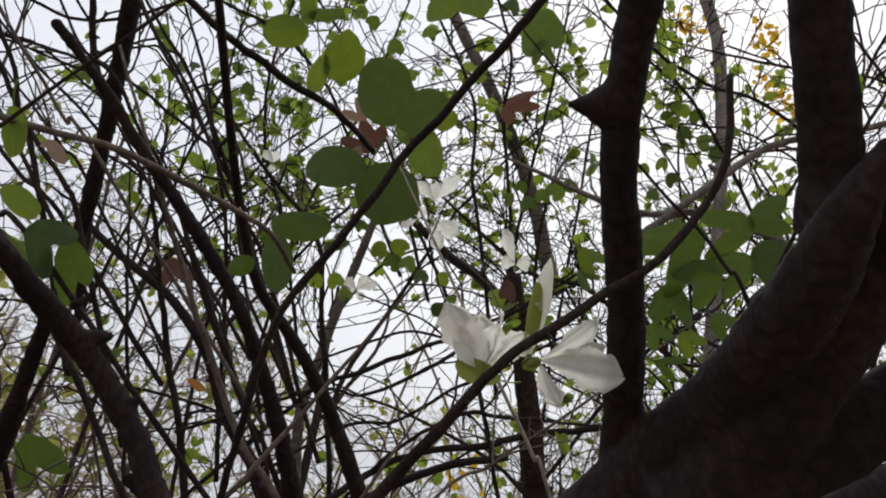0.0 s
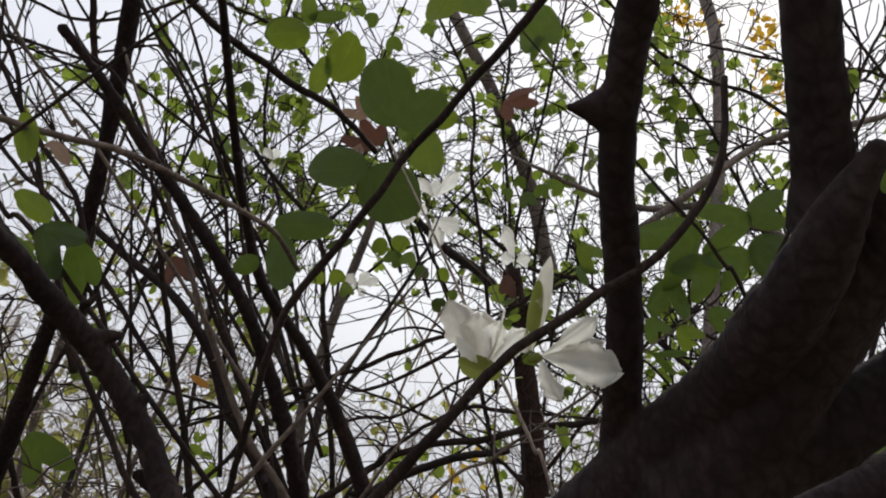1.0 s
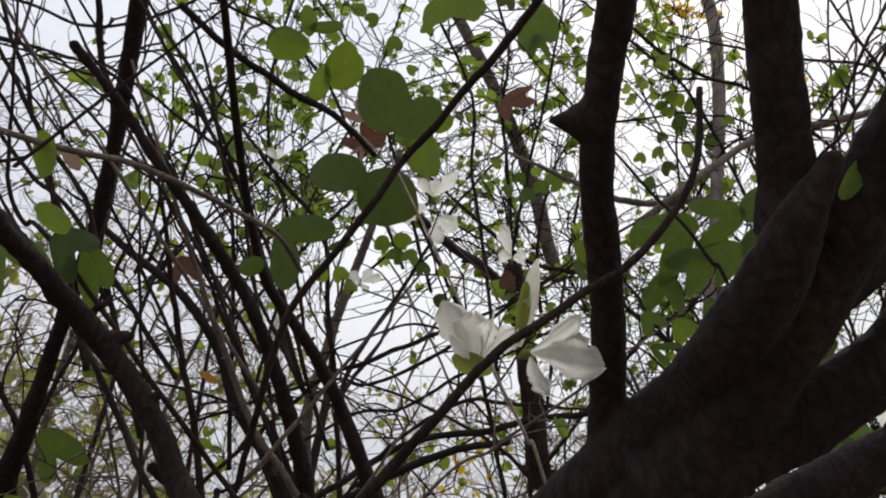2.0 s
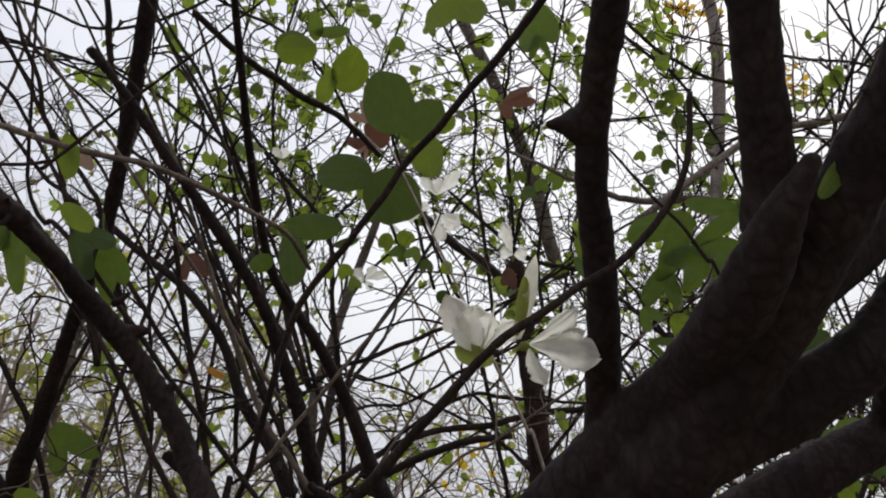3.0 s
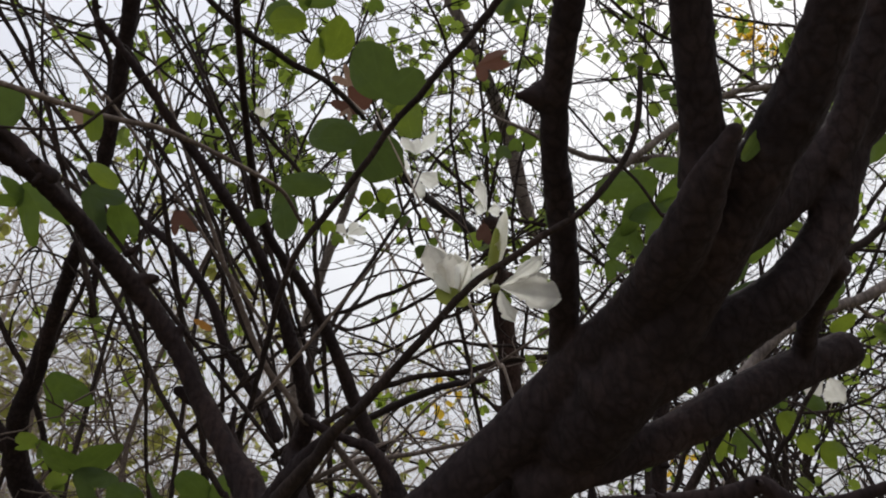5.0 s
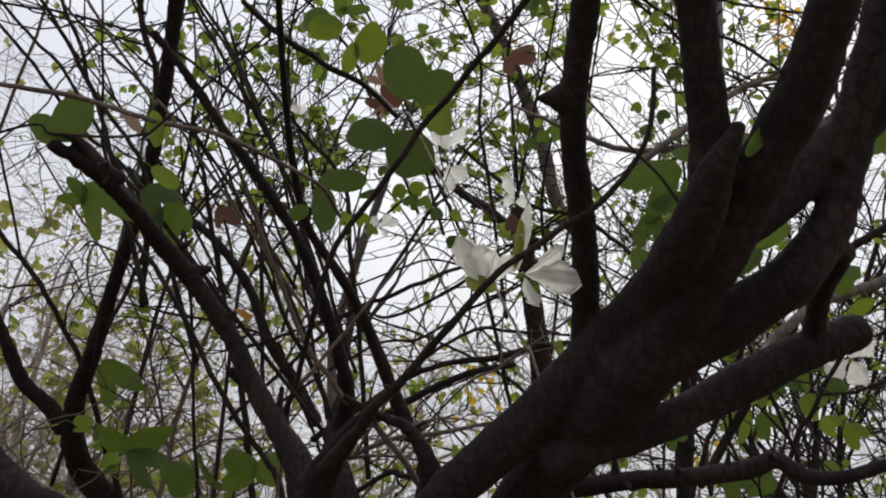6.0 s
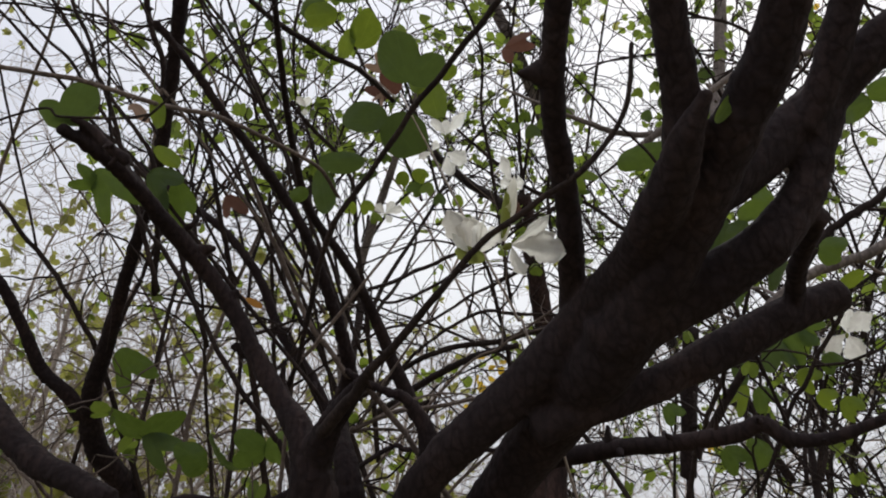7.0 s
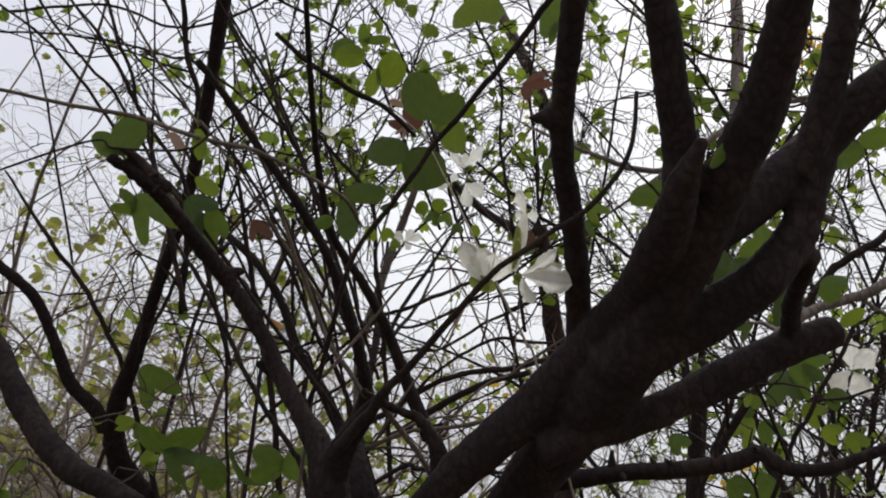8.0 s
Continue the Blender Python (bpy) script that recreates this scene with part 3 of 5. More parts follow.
left_strands.append(([(-0.85, 1.9, -0.1), (-0.88, 1.92, 0.7), (-0.86, 1.86, 1.3), (-0.85, 1.77, 1.75)], [0.08, 0.06, 0.05, 0.036]))
left_strands.append(([(-1.182, 1.208, 2.272), (-1.145, 1.236, 2.250), (-1.070, 1.301, 2.193), (-1.032, 1.379, 2.105), (-1.004, 1.457, 2.013), (-0.949, 1.513, 1.960), (-0.921, 1.558, 1.911)], [0.0148, 0.0149, 0.0150, 0.0152, 0.0165, 0.0188, 0.0213, 0.0234]))
left_strands.append(([(-0.420, 0.729, 2.707), (-0.471, 0.847, 2.596), (-0.523, 0.964, 2.485), (-0.582, 1.078, 2.376), (-0.655, 1.189, 2.270), (-0.731, 1.298, 2.166), (-0.806, 1.408, 2.060), (-0.883, 1.517, 1.956), (-0.910, 1.637, 1.850), (-0.862, 1.767, 1.754)], [0.0175, 0.0163, 0.0152, 0.0156, 0.0176, 0.0224, 0.0298, 0.0377]))
left_strands.append(([(-0.743, 0.777, 1.912), (-0.662, 0.769, 1.830), (-0.587, 0.762, 1.750), (-0.514, 0.754, 1.683), (-0.448, 0.745, 1.642), (-0.389, 0.734, 1.620), (-0.326, 0.724, 1.590)], [0.0203, 0.0199, 0.0212, 0.0213, 0.0205, 0.0198, 0.0197, 0.0205]))
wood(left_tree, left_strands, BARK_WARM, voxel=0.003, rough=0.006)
limb(right_tree, "branch", [(0.278, 0.863, 1.674), (0.379, 0.818, 1.683), (0.456, 0.787, 1.684), (0.528, 0.754, 1.690), (0.559, 0.736, 1.699), (0.589, 0.732, 1.679), (0.628, 0.719, 1.675), (0.665, 0.698, 1.684), (0.706, 0.673, 1.698)], [0.0142, 0.0123, 0.0125, 0.0106, 0.0079, 0.0066], BARK)
limb(rear_tree, "limb", [(0.335, 1.403, 1.912), (0.323, 1.379, 1.777), (0.312, 1.372, 1.656), (0.298, 1.348, 1.341)], [0.0212, 0.0227, 0.0243, 0.0262], BARK_RED)
limb(middle_tree, "branch", [(-0.300, 0.803, 1.599), (-0.236, 0.775, 1.603), (-0.166, 0.755, 1.593), (-0.096, 0.719, 1.593), (-0.043, 0.695, 1.610)], [0.0043, 0.0050, 0.0057, 0.0062, 0.0076], BARK_WARM)
limb(middle_tree, "branch", [(-0.035, 0.287, 2.149), (-0.065, 0.415, 2.150), (-0.091, 0.542, 2.139), (-0.110, 0.670, 2.116), (-0.114, 0.796, 2.082), (-0.079, 0.916, 2.046), (-0.045, 1.031, 1.992), (-0.014, 1.133, 1.917), (0.027, 1.219, 1.828)], [0.0035, 0.0046, 0.0060, 0.0086, 0.0116, 0.0170], BARK)
limb(middle_tree, "branch", [(-0.998, 1.657, 2.781), (-0.878, 1.716, 2.690), (-0.740, 1.775, 2.600), (-0.657, 1.826, 2.516), (-0.597, 1.879, 2.424), (-0.547, 1.948, 2.296), (-0.453, 2.024, 2.164), (-0.395, 2.085, 2.056)], [0.0098, 0.0126, 0.0144, 0.0158, 0.0186, 0.0231], BARK)
limb(middle_tree, "twig", [(0.279, 0.373, 2.225), (0.224, 0.417, 2.165), (0.163, 0.457, 2.109), (0.103, 0.499, 2.053), (0.046, 0.542, 1.993), (-0.010, 0.584, 1.934), (-0.044, 0.635, 1.866), (-0.069, 0.689, 1.796), (-0.103, 0.740, 1.728)], [0.0050, 0.0042, 0.0040, 0.0041, 0.0038, 0.0039], TWIG)
limb(middle_tree, "branch", [(0.368, 0.356, 2.027), (0.357, 0.372, 1.956), (0.320, 0.385, 1.896), (0.261, 0.394, 1.853), (0.201, 0.409, 1.813), (0.150, 0.436, 1.768), (0.103, 0.471, 1.725), (0.055, 0.511, 1.685), (0.009, 0.554, 1.648)], [0.0026, 0.0031, 0.0033, 0.0038, 0.0050, 0.0080], TWIG)
limb(middle_tree, "twig", [(-0.258, 0.146, 1.873), (-0.223, 0.205, 1.902), (-0.189, 0.264, 1.932), (-0.157, 0.327, 1.955), (-0.123, 0.387, 1.982), (-0.092, 0.451, 2.003), (-0.063, 0.518, 2.017), (-0.037, 0.587, 2.029), (-0.027, 0.660, 2.025)], [0.0018, 0.0025, 0.0027, 0.0030, 0.0030, 0.0027], TWIG_MID)
limb(middle_tree, "twig", [(-0.104, 0.379, 2.168), (-0.079, 0.445, 2.177), (-0.050, 0.507, 2.193), (-0.019, 0.568, 2.211), (0.015, 0.635, 2.229), (0.038, 0.705, 2.238)], [0.0035, 0.0041, 0.0044, 0.0045, 0.0043, 0.0041], TWIG)
limb(rear_tree, "limb", [(-0.046, 2.257, 4.566), (0.040, 2.332, 4.412), (0.196, 2.468, 4.135), (0.279, 2.553, 3.962), (0.376, 2.660, 3.743), (0.431, 2.742, 3.574), (0.472, 2.823, 3.408), (0.525, 2.903, 3.245)], [0.0247, 0.0281, 0.0311, 0.0338, 0.0341, 0.0338], BARK_GREY)
limb(rear_tree, "branch", [(-0.017, 1.723, 2.821), (0.074, 2.166, 2.971), (0.174, 2.573, 3.129), (0.320, 3.298, 3.373)], [0.0117, 0.0174, 0.0212, 0.0292], BARK)
limb(rear_tree, "limb", [(0.272, 1.869, 2.729), (0.291, 1.934, 2.628), (0.311, 2.008, 2.513), (0.336, 2.101, 2.369), (0.351, 2.175, 2.253), (0.362, 2.239, 2.152)], [0.0292, 0.0307, 0.0324, 0.0343, 0.0345, 0.0360], BARK_RED)
limb(rear_tree, "limb", [(1.240, 2.357, 4.692), (1.237, 2.295, 4.332), (1.193, 2.239, 3.981), (1.125, 2.181, 3.606), (1.054, 2.130, 3.285), (0.979, 2.078, 2.956), (0.870, 2.010, 2.530)], [0.0281, 0.0269, 0.0257, 0.0246, 0.0232, 0.0204], BARK_GREY)
limb(rear_tree, "branch", [(-0.323, 2.576, 2.163), (-0.096, 2.067, 2.126), (0.103, 1.642, 2.085), (0.238, 1.389, 2.037)], [0.0137, 0.0123, 0.0095, 0.0069], BARK)
limb(left_tree, "twig", [(-1.271, 0.738, 2.917), (-1.071, 0.831, 2.778), (-0.966, 0.879, 2.716), (-0.883, 0.932, 2.641), (-0.793, 1.002, 2.535), (-0.730, 1.050, 2.465), (-0.647, 1.096, 2.402), (-0.428, 1.257, 2.116)], [0.0016, 0.0036, 0.0040, 0.0044, 0.0048, 0.0054], TWIG)
limb(left_tree, "twig", [(-1.049, 0.648, 2.927), (-0.912, 0.763, 2.732), (-0.847, 0.818, 2.648), (-0.781, 0.863, 2.582), (-0.709, 0.912, 2.511), (-0.517, 1.083, 2.201)], [0.0015, 0.0033, 0.0035, 0.0038, 0.0040, 0.0044], TWIG)
limb(left_tree, "twig", [(-0.988, 0.667, 2.907), (-0.833, 0.778, 2.725), (-0.754, 0.834, 2.642), (-0.689, 0.898, 2.541), (-0.636, 0.952, 2.457), (-0.584, 0.993, 2.396), (-0.558, 1.027, 2.339), (-0.448, 1.213, 1.981)], [0.0018, 0.0041, 0.0045, 0.0048, 0.0052, 0.0058], TWIG)
limb(left_tree, "twig", [(-0.804, 0.665, 2.958), (-0.741, 0.788, 2.730), (-0.715, 0.838, 2.644), (-0.682, 0.886, 2.565), (-0.672, 0.916, 2.513), (-0.647, 0.954, 2.450), (-0.550, 1.141, 2.087)], [0.0018, 0.0040, 0.0044, 0.0048, 0.0052, 0.0058], TWIG)
limb(left_tree, "twig", [(-0.980, 0.657, 2.928), (-0.932, 0.780, 2.696), (-0.913, 0.830, 2.610), (-0.889, 0.874, 2.536), (-0.810, 1.062, 2.167)], [0.0012, 0.0027, 0.0027, 0.0027, 0.0029], TWIG)
limb(left_tree, "twig", [(-1.465, 0.965, 2.875), (-1.217, 0.997, 2.858), (-1.054, 1.018, 2.860), (-0.899, 1.045, 2.849), (-0.745, 1.081, 2.823), (-0.664, 1.101, 2.806), (-0.380, 1.214, 2.624)], [0.0014, 0.0032, 0.0034, 0.0036, 0.0039, 0.0043], TWIG)
limb(left_tree, "twig", [(-0.206, 0.936, 3.032), (-0.430, 0.964, 2.905), (-0.563, 0.980, 2.842), (-0.695, 0.973, 2.821), (-0.857, 0.929, 2.862), (-1.138, 0.892, 2.812)], [0.0017, 0.0037, 0.0037, 0.0037, 0.0037, 0.0041], TWIG)
limb(middle_tree, "twig", [(-0.533, 0.369, 2.518), (-0.406, 0.486, 2.317), (-0.350, 0.537, 2.238), (-0.304, 0.578, 2.175), (-0.278, 0.592, 2.156), (-0.056, 0.752, 1.873)], [0.0011, 0.0023, 0.0023, 0.0023, 0.0023, 0.0026], TWIG_MID)
limb(middle_tree, "twig", [(-0.559, 0.498, 2.695), (-0.448, 0.617, 2.485), (-0.400, 0.670, 2.402), (-0.351, 0.696, 2.366), (-0.319, 0.734, 2.306), (-0.265, 0.784, 2.227), (-0.114, 0.964, 1.889)], [0.0010, 0.0022, 0.0026, 0.0029, 0.0032, 0.0036], TWIG)
limb(middle_tree, "twig", [(-0.489, 0.606, 2.725), (-0.358, 0.722, 2.526), (-0.300, 0.773, 2.448), (-0.260, 0.820, 2.373), (-0.220, 0.872, 2.288), (-0.197, 0.919, 2.207), (-0.125, 1.107, 1.836)], [0.0013, 0.0029, 0.0029, 0.0029, 0.0029, 0.0032], TWIG)
limb(middle_tree, "twig", [(-0.326, 0.377, 2.345), (-0.326, 0.497, 2.106), (-0.327, 0.524, 2.057), (-0.310, 0.547, 2.021), (-0.271, 0.565, 1.996), (-0.037, 0.719, 1.728)], [0.0010, 0.0021, 0.0024, 0.0027, 0.0030, 0.0033], TWIG)
limb(middle_tree, "twig", [(0.072, 0.251, 2.089), (-0.127, 0.302, 1.926), (-0.137, 0.304, 1.919), (-0.169, 0.303, 1.914), (-0.226, 0.295, 1.914), (-0.277, 0.289, 1.912), (-0.575, 0.294, 1.782)], [0.0007, 0.0016, 0.0015, 0.0014, 0.0013, 0.0014], TWIG)
limb(middle_tree, "branch", [(-0.523, 0.664, 2.229), (-0.364, 0.711, 2.022), (-0.324, 0.723, 1.975), (-0.274, 0.754, 1.896), (-0.230, 0.779, 1.826), (-0.187, 0.804, 1.758), (-0.136, 0.823, 1.700), (-0.113, 0.835, 1.650), (0.010, 0.936, 1.264)], [0.0018, 0.0040, 0.0041, 0.0043, 0.0044, 0.0049], TWIG)
limb(left_tree, "branch", [(-1.275, 1.267, 2.581), (-1.129, 1.380, 2.392), (-1.039, 1.448, 2.290), (-0.975, 1.518, 2.178), (-0.926, 1.579, 2.081), (-0.810, 1.764, 1.725)], [0.0029, 0.0066, 0.0068, 0.0071, 0.0074, 0.0081], TWIG)
limb(left_tree, "twig", [(-0.631, 1.332, 2.624), (-0.738, 1.429, 2.400), (-0.812, 1.496, 2.259), (-0.869, 1.545, 2.156), (-1.003, 1.700, 1.793)], [0.0026, 0.0057, 0.0057, 0.0057, 0.0063], TWIG)
limb(rear_tree, "twig", [(-0.570, 1.146, 2.558), (-0.560, 1.268, 2.320), (-0.550, 1.383, 2.112), (-0.548, 1.526, 1.853), (-0.545, 1.590, 1.736), (-0.539, 1.775, 1.353)], [0.0017, 0.0037, 0.0042, 0.0047, 0.0052, 0.0057], TWIG)
limb(middle_tree, "branch", [(-0.228, 0.511, 2.231), (-0.143, 0.633, 2.010), (-0.108, 0.684, 1.926), (-0.081, 0.721, 1.864), (-0.050, 0.750, 1.819), (-0.019, 0.773, 1.785), (0.021, 0.795, 1.756), (0.243, 0.954, 1.474)], [0.0016, 0.0037, 0.0039, 0.0042, 0.0044, 0.0049], TWIG_MID)
limb(middle_tree, "twig", [(0.125, 0.623, 2.009), (-0.042, 0.695, 1.817), (-0.080, 0.712, 1.778), (-0.093, 0.743, 1.717), (-0.149, 0.919, 1.335)], [0.0014, 0.0030, 0.0030, 0.0030, 0.0033], TWIG_MID)
limb(middle_tree, "twig", [(0.351, 0.878, 1.811), (0.104, 0.864, 1.756), (0.039, 0.860, 1.747), (-0.017, 0.865, 1.723), (-0.054, 0.879, 1.688), (-0.265, 0.999, 1.370)], [0.0017, 0.0037, 0.0037, 0.0037, 0.0037, 0.0041], TWIG_MID)
limb(middle_tree, "branch", [(0.339, 1.038, 1.726), (0.092, 1.000, 1.714), (0.042, 0.992, 1.715), (-0.008, 0.992, 1.704), (-0.301, 1.029, 1.516)], [0.0021, 0.0046, 0.0046, 0.0046, 0.0050], BARK)
limb(rear_tree, "twig", [(0.381, 1.285, 2.373), (0.147, 1.320, 2.272), (0.055, 1.334, 2.240), (-0.050, 1.353, 2.199), (-0.177, 1.377, 2.148), (-0.452, 1.467, 1.920)], [0.0018, 0.0041, 0.0053, 0.0055, 0.0047, 0.0051], TWIG)
limb(rear_tree, "twig", [(0.738, 1.626, 2.245), (0.490, 1.632, 2.190), (0.292, 1.636, 2.162), (0.187, 1.645, 2.137), (-0.011, 1.655, 2.100), (-0.306, 1.711, 1.925)], [0.0033, 0.0073, 0.0082, 0.0084, 0.0080, 0.0088], TWIG)
limb(rear_tree, "twig", [(0.543, 1.061, 2.182), (0.335, 1.125, 2.039), (0.234, 1.156, 1.978), (0.197, 1.169, 1.953), (0.113, 1.192, 1.908), (-0.143, 1.303, 1.649)], [0.0013, 0.0028, 0.0028, 0.0028, 0.0028, 0.0031], TWIG_MID)
limb(middle_tree, "twig", [(0.089, 0.498, 2.087), (0.204, 0.622, 1.883), (0.221, 0.640, 1.856), (0.238, 0.661, 1.825), (0.256, 0.685, 1.789), (0.366, 0.879, 1.436)], [0.0009, 0.0019, 0.0019, 0.0019, 0.0019, 0.0021], TWIG_PALE)
limb(right_tree, "branch", [(0.940, 0.848, 2.221), (0.828, 0.944, 1.999), (0.777, 0.988, 1.907), (0.737, 1.022, 1.834), (0.697, 1.055, 1.765), (0.556, 1.207, 1.405)], [0.0018, 0.0041, 0.0041, 0.0041, 0.0041, 0.0045], TWIG)
limb(right_tree, "branch", [(1.106, 0.829, 2.298), (0.899, 0.873, 2.145), (0.808, 0.893, 2.087), (0.748, 0.916, 2.030), (0.536, 1.036, 1.712)], [0.0032, 0.0071, 0.0071, 0.0071, 0.0078], TWIG)
limb(right_tree, "branch", [(1.075, 0.797, 2.139), (0.848, 0.822, 2.017), (0.764, 0.831, 1.980), (0.690, 0.837, 1.951), (0.590, 0.850, 1.860)], [0.0038, 0.0084, 0.0084, 0.0084, 0.0088], BARK_GREY)
limb(rear_tree, "twig", [(0.785, 1.170, 2.224), (0.703, 1.275, 1.993), (0.659, 1.331, 1.881), (0.628, 1.369, 1.803), (0.527, 1.535, 1.429)], [0.0025, 0.0056, 0.0056, 0.0056, 0.0062], TWIG)
limb(rear_tree, "limb", [(0.686, 1.543, 2.129), (0.680, 1.628, 1.973), (0.673, 1.727, 1.791)], [0.0208, 0.0208, 0.0208], BARK)
limb(right_tree, "twig", [(0.194, 0.528, 2.332), (0.366, 0.633, 2.163), (0.399, 0.654, 2.134), (0.440, 0.677, 2.102), (0.474, 0.703, 2.064), (0.501, 0.727, 2.029), (0.663, 0.909, 1.701)], [0.0009, 0.0020, 0.0022, 0.0024, 0.0026, 0.0029], TWIG)
limb(rear_tree, "branch", [(0.230, 1.339, 2.761), (0.464, 1.386, 2.667), (0.539, 1.401, 2.643), (0.628, 1.404, 2.642), (0.761, 1.410, 2.637), (1.061, 1.463, 2.506)], [0.0033, 0.0074, 0.0082, 0.0089, 0.0096, 0.0106], BARK_GREY)
limb(rear_tree, "branch", [(1.327, 1.288, 2.895), (1.082, 1.308, 2.830), (0.964, 1.317, 2.808), (0.846, 1.332, 2.778), (0.558, 1.408, 2.583)], [0.0040, 0.0089, 0.0089, 0.0089, 0.0098], BARK_GREY)
limb(rear_tree, "twig", [(0.348, 1.145, 3.309), (0.529, 1.234, 3.141), (0.641, 1.288, 3.049), (0.767, 1.327, 2.985), (0.893, 1.351, 2.948), (1.176, 1.445, 2.745)], [0.0021, 0.0047, 0.0047, 0.0047, 0.0047, 0.0051], TWIG)
limb(rear_tree, "twig", [(0.662, 1.341, 3.179), (0.908, 1.367, 3.124), (1.073, 1.384, 3.101), (1.254, 1.401, 3.078), (1.550, 1.469, 2.920)], [0.0018, 0.0041, 0.0041, 0.0041, 0.0045], TWIG)
limb(rear_tree, "twig", [(1.081, 0.803, 2.928), (0.975, 0.913, 2.710), (0.930, 0.959, 2.627), (0.874, 1.011, 2.534), (0.806, 1.051, 2.461), (0.616, 1.202, 2.137)], [0.0016, 0.0035, 0.0035, 0.0035, 0.0035, 0.0039], TWIG)
limb(rear_tree, "twig", [(-0.637, 0.820, 3.003), (-0.508, 0.940, 2.806), (-0.423, 1.018, 2.691), (-0.350, 1.114, 2.546), (-0.301, 1.185, 2.439), (-0.264, 1.230, 2.372), (-0.141, 1.422, 2.024)], [0.0018, 0.0041, 0.0043, 0.0045, 0.0047, 0.0051], TWIG)
limb(rear_tree, "twig", [(-0.663, 0.990, 3.105), (-0.442, 1.062, 2.994), (-0.295, 1.110, 2.934), (-0.213, 1.163, 2.859), (-0.159, 1.214, 2.783), (-0.005, 1.399, 2.450)], [0.0018, 0.0040, 0.0040, 0.0040, 0.0040, 0.0044], TWIG)
limb(rear_tree, "branch", [(-0.635, 0.789, 3.051), (-0.631, 0.923, 2.820), (-0.629, 0.979, 2.731), (-0.603, 1.036, 2.643), (-0.618, 1.110, 2.524), (-0.650, 1.308, 2.151)], [0.0032, 0.0070, 0.0070, 0.0070, 0.0070, 0.0077], TWIG)
limb(rear_tree, "twig", [(-0.542, 1.322, 2.968), (-0.389, 1.434, 2.786), (-0.252, 1.534, 2.642), (-0.234, 1.646, 2.467), (-0.214, 1.789, 2.242), (-0.192, 1.990, 1.870)], [0.0027, 0.0059, 0.0064, 0.0069, 0.0074, 0.0082], TWIG)
limb(rear_tree, "branch", [(-0.076, 1.669, 3.030), (-0.167, 1.789, 2.810), (-0.249, 1.896, 2.632), (-0.314, 1.994, 2.470), (-0.363, 2.075, 2.337), (-0.375, 2.204, 2.130), (-0.391, 2.403, 1.756)], [0.0062, 0.0139, 0.0149, 0.0160, 0.0170, 0.0189], BARK_GREY)
limb(left_tree, "twig", [(-0.924, 0.752, 2.893), (-0.767, 0.863, 2.713), (-0.688, 0.918, 2.633), (-0.600, 0.968, 2.563), (-0.533, 1.013, 2.500), (-0.464, 1.052, 2.445), (-0.250, 1.214, 2.154)], [0.0012, 0.0028, 0.0031, 0.0034, 0.0038, 0.0042], TWIG)
limb(left_tree, "twig", [(-0.917, 0.794, 2.827), (-0.765, 0.907, 2.644), (-0.687, 0.965, 2.559), (-0.629, 1.009, 2.496), (-0.584, 1.042, 2.449), (-0.399, 1.216, 2.135)], [0.0010, 0.0022, 0.0025, 0.0029, 0.0033, 0.0036], TWIG)
limb(left_tree, "twig", [(-1.074, 0.901, 2.829), (-0.834, 0.949, 2.756), (-0.740, 0.969, 2.736), (-0.645, 1.016, 2.671), (-0.579, 1.059, 2.610), (-0.382, 1.229, 2.305)], [0.0011, 0.0023, 0.0025, 0.0027, 0.0029, 0.0032], TWIG)
limb(rear_tree, "twig", [(-0.644, 0.794, 3.042), (-0.537, 0.920, 2.834), (-0.483, 0.984, 2.738), (-0.422, 1.049, 2.642), (-0.359, 1.115, 2.544), (-0.319, 1.162, 2.473), (-0.191, 1.353, 2.128)], [0.0016, 0.0036, 0.0041, 0.0047, 0.0052, 0.0058], TWIG)
limb(rear_tree, "twig", [(-0.561, 1.192, 2.608), (-0.526, 1.326, 2.380), (-0.502, 1.420, 2.233), (-0.479, 1.501, 2.107), (-0.461, 1.588, 1.971), (-0.428, 1.789, 1.600)], [0.0031, 0.0069, 0.0075, 0.0081, 0.0087, 0.0096], TWIG)
limb(rear_tree, "twig", [(-0.487, 1.107, 2.562), (-0.404, 1.237, 2.346), (-0.367, 1.295, 2.258), (-0.330, 1.346, 2.181), (-0.293, 1.397, 2.103), (-0.238, 1.462, 2.007), (-0.110, 1.653, 1.661)], [0.0021, 0.0048, 0.0053, 0.0058, 0.0063, 0.0071], TWIG)
limb(rear_tree, "twig", [(-0.812, 1.252, 3.613), (-0.738, 1.383, 3.394), (-0.674, 1.495, 3.223), (-0.635, 1.615, 3.036), (-0.596, 1.773, 2.791), (-0.599, 1.937, 2.529), (-0.601, 2.137, 2.155)], [0.0019, 0.0044, 0.0052, 0.0060, 0.0067, 0.0076], TWIG)
limb(rear_tree, "twig", [(-0.407, 1.081, 3.363), (-0.264, 1.197, 3.174), (-0.188, 1.260, 3.083), (-0.111, 1.350, 2.949), (-0.064, 1.415, 2.851), (0.046, 1.609, 2.498)], [0.0013, 0.0030, 0.0035, 0.0040, 0.0044, 0.0049], TWIG)
limb(rear_tree, "twig", [(0.152, 1.347, 3.751), (0.214, 1.480, 3.528), (0.262, 1.582, 3.371), (0.243, 1.687, 3.203), (0.261, 1.802, 3.021), (0.287, 2.003, 2.649)], [0.0020, 0.0045, 0.0048, 0.0051, 0.0054, 0.0059], TWIG)
